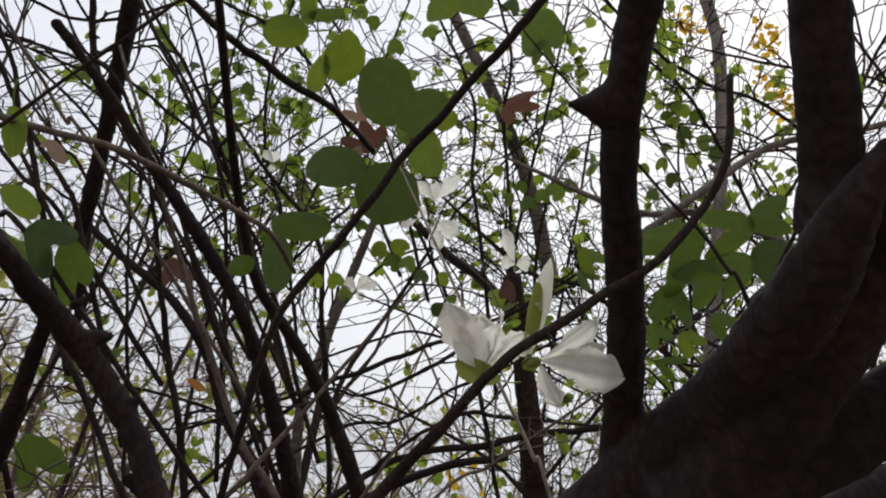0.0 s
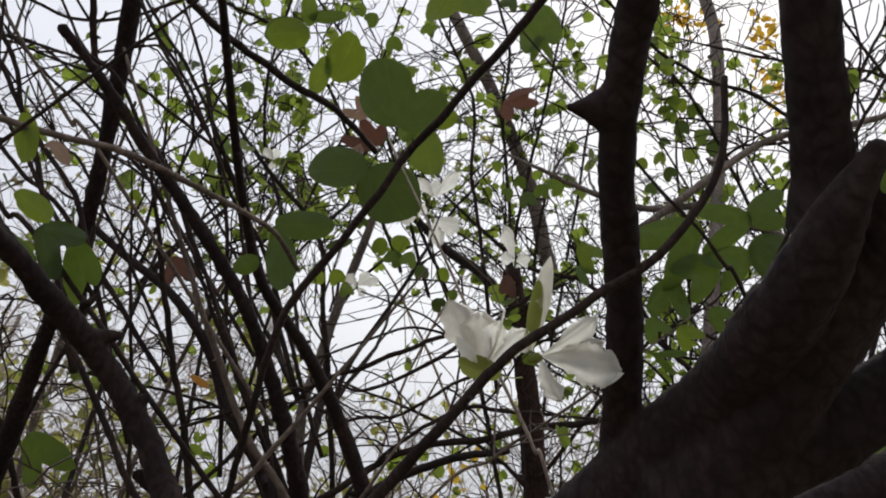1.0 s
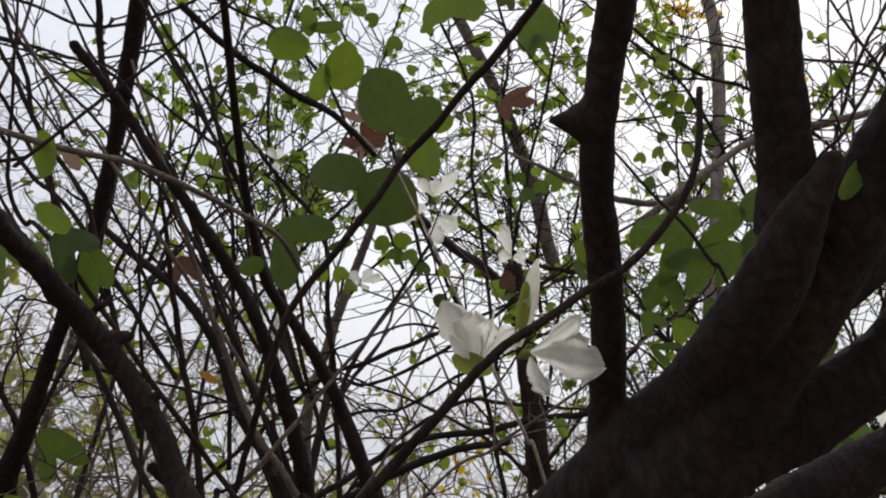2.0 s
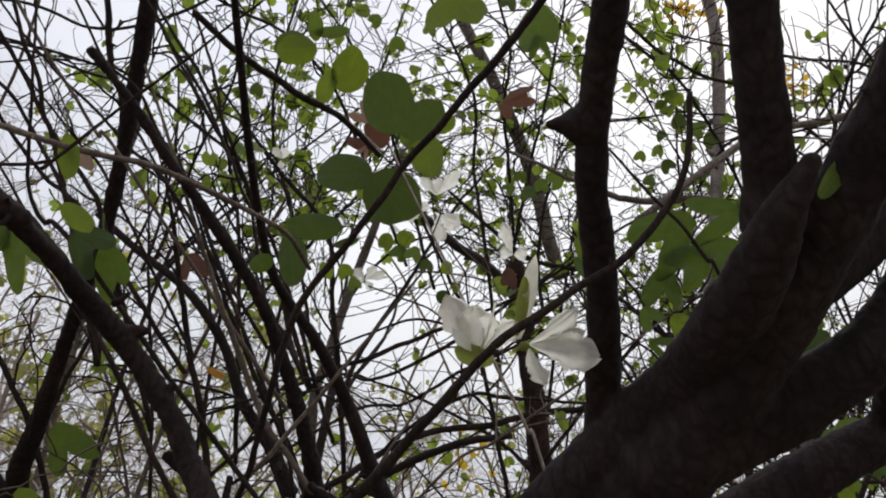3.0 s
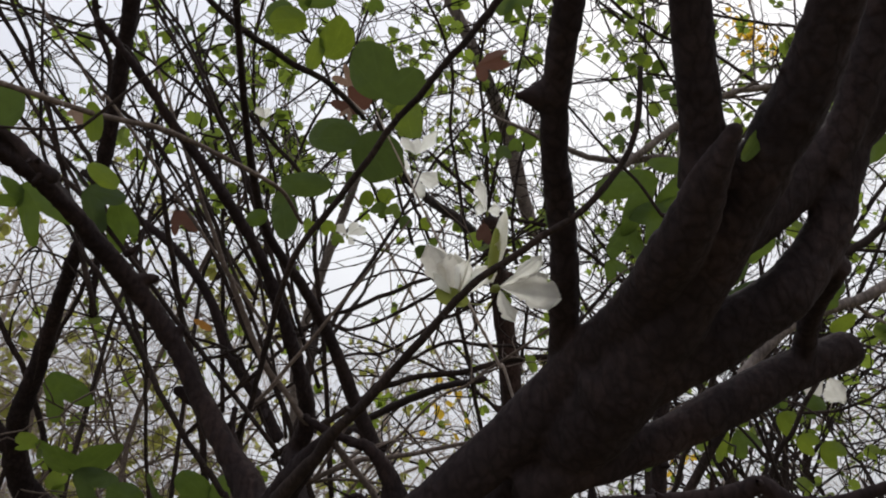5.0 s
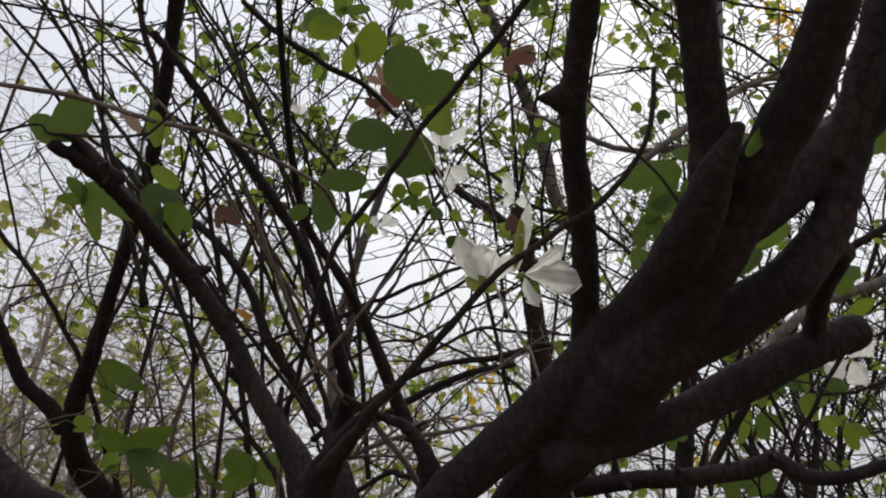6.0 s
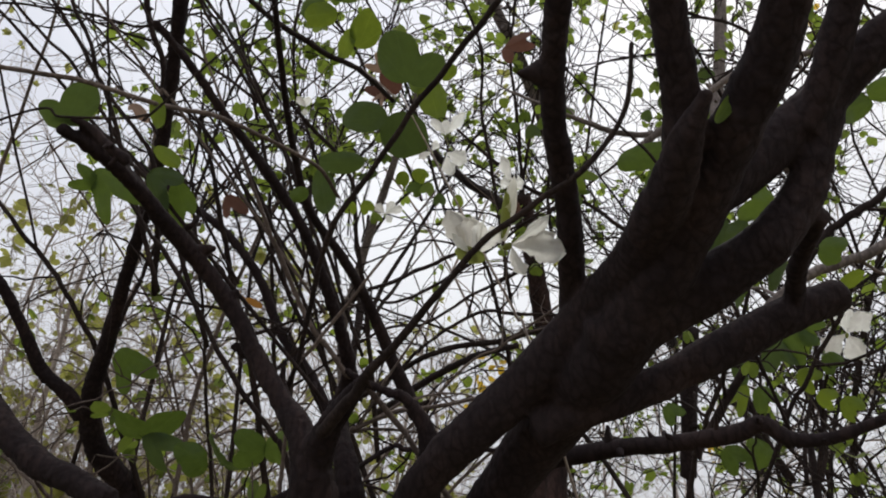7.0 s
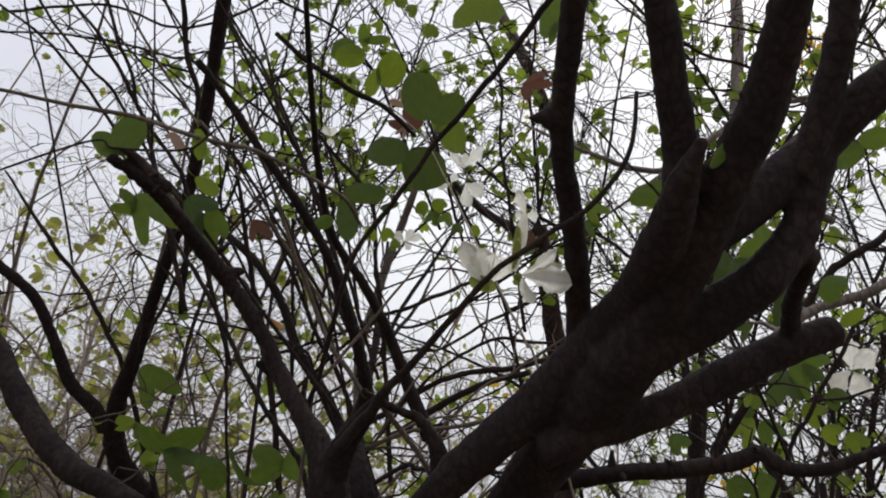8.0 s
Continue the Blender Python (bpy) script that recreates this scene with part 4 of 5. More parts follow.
limb(rear_tree, "twig", [(0.491, 1.359, 3.768), (0.447, 1.488, 3.538), (0.406, 1.607, 3.347), (0.357, 1.729, 3.147), (0.332, 1.776, 3.070), (0.251, 1.967, 2.703)], [0.0016, 0.0036, 0.0042, 0.0048, 0.0054, 0.0059], TWIG)
limb(rear_tree, "twig", [(-0.079, 1.084, 3.394), (0.032, 1.209, 3.187), (0.093, 1.278, 3.084), (0.156, 1.367, 2.949), (0.152, 1.470, 2.785), (0.177, 1.550, 2.661), (0.227, 1.750, 2.293)], [0.0017, 0.0038, 0.0042, 0.0047, 0.0051, 0.0057], TWIG)
limb(rear_tree, "twig", [(-0.068, 1.252, 2.753), (0.039, 1.378, 2.545), (0.101, 1.451, 2.436), (0.156, 1.524, 2.326), (0.185, 1.581, 2.238), (0.263, 1.780, 1.875)], [0.0018, 0.0040, 0.0044, 0.0049, 0.0053, 0.0058], TWIG)
limb(rear_tree, "twig", [(0.382, 1.358, 2.445), (0.170, 1.419, 2.306), (0.047, 1.454, 2.237), (-0.077, 1.476, 2.189), (-0.177, 1.466, 2.195), (-0.475, 1.475, 2.093)], [0.0022, 0.0050, 0.0046, 0.0042, 0.0037, 0.0041], TWIG)
limb(rear_tree, "twig", [(0.438, 1.510, 2.397), (0.210, 1.554, 2.284), (0.118, 1.572, 2.246), (-0.013, 1.606, 2.178), (-0.145, 1.611, 2.155), (-0.440, 1.664, 1.984)], [0.0021, 0.0046, 0.0044, 0.0042, 0.0040, 0.0044], TWIG)
limb(rear_tree, "twig", [(0.491, 1.449, 2.124), (0.244, 1.418, 2.128), (0.174, 1.409, 2.135), (0.081, 1.424, 2.101), (-0.057, 1.475, 2.005), (-0.293, 1.602, 1.722)], [0.0021, 0.0047, 0.0045, 0.0043, 0.0041, 0.0045], TWIG)
limb(rear_tree, "twig", [(0.434, 1.474, 2.641), (0.587, 1.587, 2.459), (0.674, 1.650, 2.368), (0.814, 1.670, 2.351), (1.109, 1.753, 2.194)], [0.0019, 0.0042, 0.0042, 0.0042, 0.0046], TWIG)
limb(rear_tree, "twig", [(1.037, 1.691, 2.361), (0.799, 1.640, 2.397), (0.672, 1.612, 2.427), (0.575, 1.646, 2.363), (0.335, 1.770, 2.085)], [0.0022, 0.0049, 0.0049, 0.0049, 0.0054], TWIG)
limb(rear_tree, "twig", [(0.013, 1.551, 2.851), (0.208, 1.643, 2.704), (0.303, 1.689, 2.643), (0.412, 1.709, 2.621), (0.491, 1.729, 2.599), (0.771, 1.839, 2.397)], [0.0028, 0.0062, 0.0062, 0.0062, 0.0062, 0.0069], TWIG)
limb(rear_tree, "twig", [(-0.922, 1.500, 2.271), (-0.676, 1.535, 2.221), (-0.543, 1.554, 2.204), (-0.410, 1.587, 2.166), (-0.369, 1.631, 2.100), (-0.230, 1.820, 1.760)], [0.0018, 0.0040, 0.0040, 0.0040, 0.0040, 0.0044], TWIG)
limb(rear_tree, "twig", [(0.001, 1.342, 3.555), (-0.093, 1.462, 3.336), (-0.192, 1.586, 3.129), (-0.325, 1.700, 2.934), (-0.422, 1.834, 2.712), (-0.528, 2.019, 2.351)], [0.0015, 0.0034, 0.0040, 0.0046, 0.0051, 0.0057], TWIG)
limb(rear_tree, "twig", [(-0.329, 1.271, 3.633), (-0.404, 1.395, 3.409), (-0.468, 1.503, 3.232), (-0.481, 1.630, 3.028), (-0.425, 1.761, 2.828), (-0.357, 1.960, 2.463)], [0.0019, 0.0043, 0.0046, 0.0049, 0.0051, 0.0057], TWIG)
leaf(middle_tree, (0.088, 0.559, 2.157), [((0.059, 0.509, 2.212), 0.0674), ((0.139, 0.536, 2.178), 0.0462)], LEAF_DARK)
leaf(middle_tree, (0.063, 0.545, 2.085), [((-0.006, 0.541, 2.087), 0.0445), ((0.106, 0.576, 2.043), 0.0655)], LEAF_DARK)
leaf(middle_tree, (0.003, 0.573, 2.240), [((0.032, 0.536, 2.277), 0.0483)], LEAF_LIGHT)
leaf(middle_tree, (-0.004, 0.557, 2.264), [((-0.021, 0.570, 2.218), 0.0242)], LEAF_LIGHT)
leaf(middle_tree, (0.099, 0.673, 2.260), [((0.116, 0.700, 2.192), 0.0489)], LEAF_LIGHT)
leaf(middle_tree, (0.120, 0.692, 2.271), [((0.146, 0.672, 2.278), 0.0227)], LEAF_LIGHT)
leaf(middle_tree, (0.097, 0.668, 2.269), [((0.073, 0.673, 2.231), 0.0296)], LEAF_LIGHT)
leaf(middle_tree, (0.014, 0.633, 2.070), [((-0.052, 0.619, 2.062), 0.0345)], LEAF_DARK)
leaf(middle_tree, (-0.074, 0.700, 2.105), [((-0.064, 0.728, 2.036), 0.0407)], LEAF_DARK)
leaf(middle_tree, (0.020, 0.710, 2.100), [((-0.010, 0.702, 2.083), 0.0126)], LEAF_DARK)
leaf(middle_tree, (-0.079, 0.667, 2.045), [((-0.104, 0.662, 2.026), 0.0236)], LEAF)
limb(middle_tree, "twig", [(0.007, 0.876, 2.116), (0.060, 0.889, 2.102), (0.110, 0.903, 2.085), (0.156, 0.928, 2.049)], [0.0013, 0.0015, 0.0016, 0.0020], TWIG)
limb(middle_tree, "twig", [(-0.045, 0.880, 2.012), (0.020, 0.870, 2.033), (0.082, 0.863, 2.052), (0.145, 0.872, 2.044), (0.184, 0.888, 2.022)], [0.0017, 0.0019, 0.0020, 0.0022, 0.0023], TWIG)
leaf(middle_tree, (-0.012, 0.501, 2.242), [((-0.056, 0.491, 2.230), 0.0370)], LEAF_LIGHT)
leaf(middle_tree, (-0.052, 0.562, 2.328), [((-0.093, 0.569, 2.313), 0.0352)], LEAF_DARK)
leaf(middle_tree, (-0.025, 0.524, 2.296), [((0.023, 0.518, 2.287), 0.0159)], LEAF)
leaf(middle_tree, (-0.025, 0.530, 2.286), [((-0.022, 0.501, 2.309), 0.0199)], LEAF)
leaf(middle_tree, (0.143, 0.689, 2.558), [((0.099, 0.701, 2.504), 0.0542), ((0.181, 0.700, 2.513), 0.0629)], LEAF_LIGHT)
leaf(rear_tree, (0.314, 1.170, 3.090), [((0.291, 1.213, 2.969), 0.0618), ((0.362, 1.201, 2.995), 0.0702)], LEAF)
leaf(rear_tree, (0.319, 1.209, 3.029), [((0.301, 1.224, 2.953), 0.0222), ((0.351, 1.222, 2.961), 0.0222)], LEAF)
leaf(middle_tree, (-0.153, 0.332, 1.968), [((-0.148, 0.346, 1.931), 0.0178)], LEAF_LIGHT)
leaf(middle_tree, (-0.153, 0.355, 1.913), [((-0.121, 0.359, 1.890), 0.0179)], LEAF_LIGHT)
leaf(left_tree, (-0.475, 0.777, 2.317), [((-0.482, 0.775, 2.300), 0.0120), ((-0.448, 0.788, 2.283), 0.0223)], LEAF_TAN, label="pale withered leaf")
leaf(middle_tree, (-0.268, 0.547, 2.009), [((-0.220, 0.548, 1.993), 0.0247), ((-0.246, 0.557, 1.957), 0.0288)], LEAF_DARK)
leaf(middle_tree, (-0.238, 0.564, 2.003), [((-0.213, 0.582, 1.959), 0.0239), ((-0.237, 0.591, 1.942), 0.0273)], LEAF)
leaf(rear_tree, (0.603, 1.124, 2.406), [((0.466, 1.120, 2.359), 0.0583), ((0.532, 1.167, 2.291), 0.0583)], LEAF)
leaf(rear_tree, (0.700, 1.120, 2.422), [((0.582, 1.090, 2.418), 0.0384), ((0.606, 1.136, 2.348), 0.0384)], LEAF)
leaf(rear_tree, (0.692, 1.118, 2.425), [((0.761, 1.113, 2.401), 0.0412), ((0.750, 1.080, 2.451), 0.0412)], LEAF_DARK)
leaf(rear_tree, (0.548, 1.175, 2.320), [((0.505, 1.197, 2.241), 0.0384), ((0.573, 1.202, 2.240), 0.0384)], LEAF)
leaf(rear_tree, (0.640, 1.165, 2.344), [((0.544, 1.148, 2.323), 0.0497), ((0.578, 1.182, 2.272), 0.0497)], LEAF)
leaf(rear_tree, (0.696, 1.156, 2.365), [((0.599, 1.144, 2.335), 0.0412), ((0.639, 1.177, 2.287), 0.0412)], LEAF)
leaf(rear_tree, (0.701, 1.145, 2.383), [((0.746, 1.170, 2.310), 0.0455), ((0.784, 1.139, 2.362), 0.0455)], LEAF_DARK)
leaf(rear_tree, (0.505, 1.216, 2.250), [((0.512, 1.225, 2.198), 0.0242), ((0.545, 1.213, 2.219), 0.0242)], LEAF)
leaf(rear_tree, (0.564, 1.227, 2.239), [((0.578, 1.234, 2.190), 0.0256), ((0.606, 1.220, 2.214), 0.0256)], LEAF_LIGHT)
leaf(rear_tree, (0.623, 1.212, 2.269), [((0.642, 1.218, 2.222), 0.0242), ((0.666, 1.202, 2.250), 0.0242)], LEAF)
leaf(rear_tree, (0.517, 1.254, 2.191), [((0.556, 1.259, 2.149), 0.0156), ((0.573, 1.236, 2.187), 0.0156)], LEAF)
leaf(middle_tree, (-0.268, 0.360, 1.953), [((-0.234, 0.332, 1.984), 0.0379), ((-0.288, 0.335, 1.965), 0.0323)], LEAF_DARK)
leaf(left_tree, (-0.698, 1.506, 1.851), [((-0.791, 1.451, 1.868), 0.0978), ((-0.611, 1.469, 1.881), 0.0800)], LEAF)
leaf(left_tree, (-0.712, 1.508, 1.844), [((-0.650, 1.526, 1.766), 0.0430), ((-0.605, 1.502, 1.822), 0.0430)], LEAF_DARK)
leaf(middle_tree, (-0.268, 1.165, 1.742), [((-0.315, 1.119, 1.767), 0.0468), ((-0.329, 1.145, 1.717), 0.0491)], LEAF)
leaf(middle_tree, (-0.270, 1.165, 1.742), [((-0.208, 1.133, 1.768), 0.0445), ((-0.214, 1.156, 1.725), 0.0351)], LEAF)
leaf(middle_tree, (-0.426, 1.257, 1.744), [((-0.483, 1.215, 1.757), 0.0524), ((-0.464, 1.242, 1.713), 0.0474)], LEAF)
leaf(middle_tree, (-0.388, 1.267, 1.735), [((-0.422, 1.216, 1.769), 0.0424), ((-0.330, 1.259, 1.714), 0.0449)], LEAF_DARK)
leaf(left_tree, (-0.874, 1.575, 2.101), [((-0.841, 1.608, 1.982), 0.0562), ((-0.757, 1.593, 2.030), 0.0562)], LEAF)
leaf(middle_tree, (-0.377, 0.584, 2.041), [((-0.357, 0.610, 1.962), 0.0308), ((-0.303, 0.601, 1.993), 0.0308)], LEAF)
leaf(middle_tree, (-0.375, 0.595, 2.021), [((-0.394, 0.563, 2.039), 0.0178), ((-0.408, 0.576, 2.011), 0.0178)], LEAF)
leaf(rear_tree, (0.775, 0.901, 1.965), [((0.812, 0.885, 1.983), 0.0278)], LEAF_LIGHT)
leaf(rear_tree, (0.703, 0.778, 1.976), [((0.742, 0.767, 1.984), 0.0289), ((0.728, 0.779, 1.955), 0.0306)], LEAF)
leaf(rear_tree, (0.562, 0.659, 1.964), [((0.523, 0.660, 1.930), 0.0263)], LEAF_DARK)
leaf(rear_tree, (0.599, 0.649, 1.992), [((0.547, 0.646, 1.964), 0.0309), ((0.565, 0.632, 1.997), 0.0278)], LEAF)
leaf(right_tree, (0.451, 0.303, 1.917), [((0.427, 0.310, 1.884), 0.0128)], LEAF_LIGHT)
leaf(right_tree, (0.478, 0.363, 1.956), [((0.454, 0.370, 1.924), 0.0134)], LEAF_LIGHT)
leaf(right_tree, (0.654, 0.454, 2.011), [((0.606, 0.446, 1.986), 0.0351)], LEAF)
leaf(right_tree, (0.648, 0.449, 2.018), [((0.683, 0.439, 2.018), 0.0281)], LEAF)
leaf(rear_tree, (0.585, 0.821, 2.058), [((0.522, 0.812, 2.019), 0.0309), ((0.560, 0.832, 1.992), 0.0309)], LEAF_DARK)
leaf(rear_tree, (0.745, 0.995, 2.094), [((0.653, 0.984, 2.048), 0.0375), ((0.704, 1.014, 2.007), 0.0375)], LEAF_DARK)
leaf(rear_tree, (0.667, 1.025, 2.021), [((0.621, 1.006, 2.000), 0.0216), ((0.641, 1.020, 1.979), 0.0216)], LEAF)
leaf(rear_tree, (0.382, 1.227, 2.420), [((0.408, 1.234, 2.356), 0.0259), ((0.440, 1.219, 2.391), 0.0259)], LEAF_LIGHT)
leaf(rear_tree, (0.379, 1.247, 2.382), [((0.398, 1.244, 2.335), 0.0185), ((0.420, 1.233, 2.360), 0.0185)], LEAF_DARK)
leaf(rear_tree, (0.779, 1.175, 1.985), [((0.803, 1.187, 1.922), 0.0340), ((0.839, 1.170, 1.962), 0.0340)], LEAF)
leaf(rear_tree, (0.755, 1.178, 1.973), [((0.740, 1.189, 1.902), 0.0386), ((0.793, 1.187, 1.920), 0.0386)], LEAF_DARK)
leaf(rear_tree, (0.802, 1.172, 1.996), [((0.838, 1.173, 1.956), 0.0263), ((0.852, 1.153, 1.996), 0.0263)], LEAF)
leaf(rear_tree, (0.674, 1.192, 1.927), [((0.689, 1.194, 1.880), 0.0278), ((0.716, 1.183, 1.908), 0.0278)], LEAF_DARK)
leaf(rear_tree, (0.697, 1.217, 1.888), [((0.636, 1.206, 1.845), 0.0263), ((0.680, 1.224, 1.823), 0.0263)], LEAF_LIGHT)
leaf(rear_tree, (0.720, 1.222, 1.884), [((0.725, 1.227, 1.830), 0.0278), ((0.761, 1.218, 1.854), 0.0278)], LEAF)
leaf(rear_tree, (0.802, 1.217, 1.914), [((0.823, 1.218, 1.870), 0.0247), ((0.845, 1.204, 1.902), 0.0247)], LEAF_LIGHT)
leaf(rear_tree, (0.842, 1.244, 1.875), [((0.862, 1.239, 1.843), 0.0232), ((0.876, 1.225, 1.870), 0.0232)], LEAF_LIGHT)
leaf(rear_tree, (0.894, 1.255, 1.868), [((0.907, 1.256, 1.821), 0.0263), ((0.933, 1.245, 1.850), 0.0263)], LEAF_LIGHT)
leaf(rear_tree, (0.755, 1.296, 1.758), [((0.695, 1.250, 1.781), 0.0355), ((0.686, 1.272, 1.738), 0.0355)], LEAF)
leaf(rear_tree, (0.650, 1.274, 1.772), [((0.669, 1.279, 1.721), 0.0309), ((0.700, 1.266, 1.753), 0.0309)], LEAF)
leaf(rear_tree, (0.534, 1.217, 1.848), [((0.542, 1.215, 1.805), 0.0232), ((0.568, 1.208, 1.826), 0.0232)], LEAF)
leaf(rear_tree, (0.860, 1.206, 1.948), [((0.862, 1.205, 1.904), 0.0263), ((0.889, 1.197, 1.924), 0.0263)], LEAF)
flower(middle_tree, (0.186, 0.498, 1.843), [((0.159, 0.487, 1.901), 0.033, -0.06, (0.25, -0.85, -0.3)), ((0.183, 0.489, 1.888), 0.034, 0.04, (0.0, -0.9, -0.3)), ((0.171, 0.469, 1.858), 0.014, -0.26, (0.6, -0.75, 0.0)), ((0.198, 0.479, 1.875), 0.021, 0.06, (-0.2, -0.9, -0.2)), ((0.224, 0.472, 1.866), 0.022, 0.08, (-0.2, -0.9, -0.1))], calyx_from=(0.193, 0.501, 1.839), calyx_r=0.0040, stamens=[(0.202, 0.459, 1.877), (0.197, 0.473, 1.865), (0.191, 0.478, 1.861)], label="fully open white flower with frilled petals and green calyx")
flower(middle_tree, (0.231, 0.485, 1.849), [((0.276, 0.466, 1.874), 0.022, 0.06, (0.1, -0.85, 0.4)), ((0.282, 0.489, 1.864), 0.022, 0.03, (0.1, -0.9, 0.1)), ((0.292, 0.472, 1.833), 0.034, 0.02, (0.1, -0.88, -0.4)), ((0.244, 0.498, 1.815), 0.021, 0.16, (0.5, -0.8, -0.1))], calyx_from=(0.222, 0.486, 1.845), calyx_r=0.0046, label="white flower with broad drooping petals and a green calyx")
leaf(middle_tree, (0.200, 0.498, 1.837), [((0.166, 0.489, 1.845), 0.0195)], CALYX, label="green boat-shaped sepal under the flower", name="sepal")
bud(middle_tree, (0.223, 0.487, 1.856), (0.237, 0.430, 1.909), 0.0083)
flower(middle_tree, (0.096, 1.002, 2.377), [((0.069, 0.982, 2.406), 0.0201, 0.10), ((0.099, 0.993, 2.410), 0.0181, 0.10), ((0.139, 0.980, 2.416), 0.0242, 0.10)], calyx_r=0.0030, label="small white orchid-tree flower")
flower(middle_tree, (0.067, 1.018, 2.348), [((0.039, 1.023, 2.337), 0.0161, 0.10), ((0.080, 1.008, 2.366), 0.0181, 0.10)], calyx_r=0.0030, label="small white orchid-tree flower")
flower(middle_tree, (0.094, 1.021, 2.346), [((0.141, 1.034, 2.331), 0.0342, 0.10), ((0.106, 1.049, 2.303), 0.0282, 0.10)], calyx_r=0.0030, label="small white orchid-tree flower")
flower(middle_tree, (0.235, 0.922, 2.199), [((0.217, 0.893, 2.244), 0.0210, 0.10), ((0.258, 0.921, 2.203), 0.0245, 0.10), ((0.213, 0.918, 2.203), 0.0227, 0.10)], calyx_r=0.0026, label="small white orchid-tree flower")
flower(rear_tree, (-0.094, 1.351, 2.386), [((-0.133, 1.355, 2.375), 0.0225, 0.10), ((-0.117, 1.336, 2.407), 0.0250, 0.10), ((-0.069, 1.335, 2.413), 0.0250, 0.10), ((-0.047, 1.345, 2.400), 0.0225, 0.10), ((-0.078, 1.364, 2.367), 0.0200, 0.10)], calyx_r=0.0025, label="small white orchid-tree flower")
flower(rear_tree, (-0.360, 1.402, 2.783), [((-0.384, 1.386, 2.807), 0.0233, 0.10), ((-0.349, 1.387, 2.808), 0.0263, 0.10), ((-0.368, 1.414, 2.763), 0.0204, 0.10)], calyx_r=0.0029, label="small white orchid-tree flower")
flower(rear_tree, (0.922, 1.232, 2.001), [((0.876, 1.250, 1.956), 0.0529, 0.10), ((0.972, 1.218, 2.038), 0.0481, 0.10), ((0.912, 1.199, 2.058), 0.0432, 0.10), ((0.954, 1.261, 1.955), 0.0481, 0.10)], calyx_r=0.0036, label="small white orchid-tree flower")
leaf(rear_tree, (0.226, 1.140, 2.735), [((0.305, 1.125, 2.721), 0.0248), ((0.289, 1.105, 2.752), 0.0322), ((0.241, 1.141, 2.690), 0.0322)], LEAF_DRY, label="curled reddish-brown dry leaf")
leaf(rear_tree, (0.240, 1.349, 2.418), [((0.252, 1.361, 2.366), 0.0250), ((0.228, 1.360, 2.372), 0.0230)], LEAF_DRY, label="reddish-brown dry leaf")
leaf(middle_tree, (-0.016, 0.861, 2.438), [((-0.029, 0.826, 2.458), 0.0150), ((-0.052, 0.838, 2.437), 0.0150)], LEAF_TAN, label="pale tan dry leaf")
leaf(middle_tree, (0.007, 0.879, 2.394), [((-0.020, 0.840, 2.418), 0.0281), ((0.017, 0.845, 2.414), 0.0206)], LEAF_DRY, label="curled brown dry leaf")
leaf(middle_tree, (-0.003, 0.873, 2.382), [((-0.055, 0.884, 2.417), 0.0223)], LEAF_DRY, label="curled brown dry leaf")
leaf(middle_tree, (-0.019, 0.876, 2.396), [((-0.038, 0.869, 2.370), 0.0080), ((-0.020, 0.876, 2.361), 0.0080)], LEAF_TAN, label="pale tan dry leaf")
limb(middle_tree, "twig", [(-0.055, 0.840, 2.429), (-0.027, 0.855, 2.410), (0.009, 0.875, 2.381)], [0.0014, 0.0016, 0.0019], TWIG_PALE)
leaf(rear_tree, (-0.583, 1.721, 2.311), [((-0.524, 1.712, 2.278), 0.0208)], LEAF_ORANGE, label="small orange dead leaf")
leaf(rear_tree, (-0.475, 1.241, 2.389), [((-0.421, 1.243, 2.339), 0.0326), ((-0.472, 1.241, 2.330), 0.0237)], LEAF_DRY, label="dry brown leaf")
blossom_at((2.064, 3.424, 5.521))
blossom_at((2.006, 3.397, 5.557))
blossom_at((2.115, 3.452, 5.481))
blossom_at((1.528, 3.349, 5.584))
blossom_at((1.432, 3.339, 5.589))
blossom_at((1.624, 3.373, 5.556))
blossom_at((2.147, 3.606, 5.240))
blossom_at((2.206, 3.666, 5.152))
blossom_at((2.290, 3.685, 5.130))
blossom_at((2.089, 3.584, 5.270))
leaf(rear_tree, (0.763, 1.534, 3.125), [((0.766, 1.567, 3.096), 0.0284), ((0.743, 1.563, 3.101), 0.0284)], LEAF_LIGHT)
leaf(rear_tree, (0.791, 1.542, 3.114), [((0.792, 1.575, 3.080), 0.0292), ((0.827, 1.570, 3.092), 0.0292)], LEAF)
leaf(rear_tree, (0.758, 1.568, 3.069), [((0.747, 1.592, 3.033), 0.0272), ((0.782, 1.591, 3.038), 0.0272)], LEAF_DARK)
leaf(rear_tree, (0.799, 1.588, 3.042), [((0.822, 1.588, 2.994), 0.0292), ((0.839, 1.571, 3.022), 0.0292)], LEAF)
leaf(rear_tree, (0.775, 1.611, 3.004), [((0.804, 1.607, 2.961), 0.0305), ((0.783, 1.613, 2.948), 0.0305)], LEAF_LIGHT)
leaf(rear_tree, (0.849, 1.601, 3.027), [((0.849, 1.620, 2.977), 0.0311), ((0.885, 1.612, 2.993), 0.0311)], LEAF_DARK)
leaf(rear_tree, (0.713, 1.641, 2.950), [((0.734, 1.679, 2.930), 0.0253), ((0.757, 1.668, 2.951), 0.0253)], LEAF_DARK)
leaf(rear_tree, (0.684, 1.660, 2.915), [((0.672, 1.661, 2.865), 0.0264), ((0.652, 1.655, 2.873), 0.0264)], LEAF)
leaf(rear_tree, (0.760, 1.674, 2.902), [((0.792, 1.684, 2.885), 0.0244), ((0.778, 1.691, 2.873), 0.0244)], LEAF)
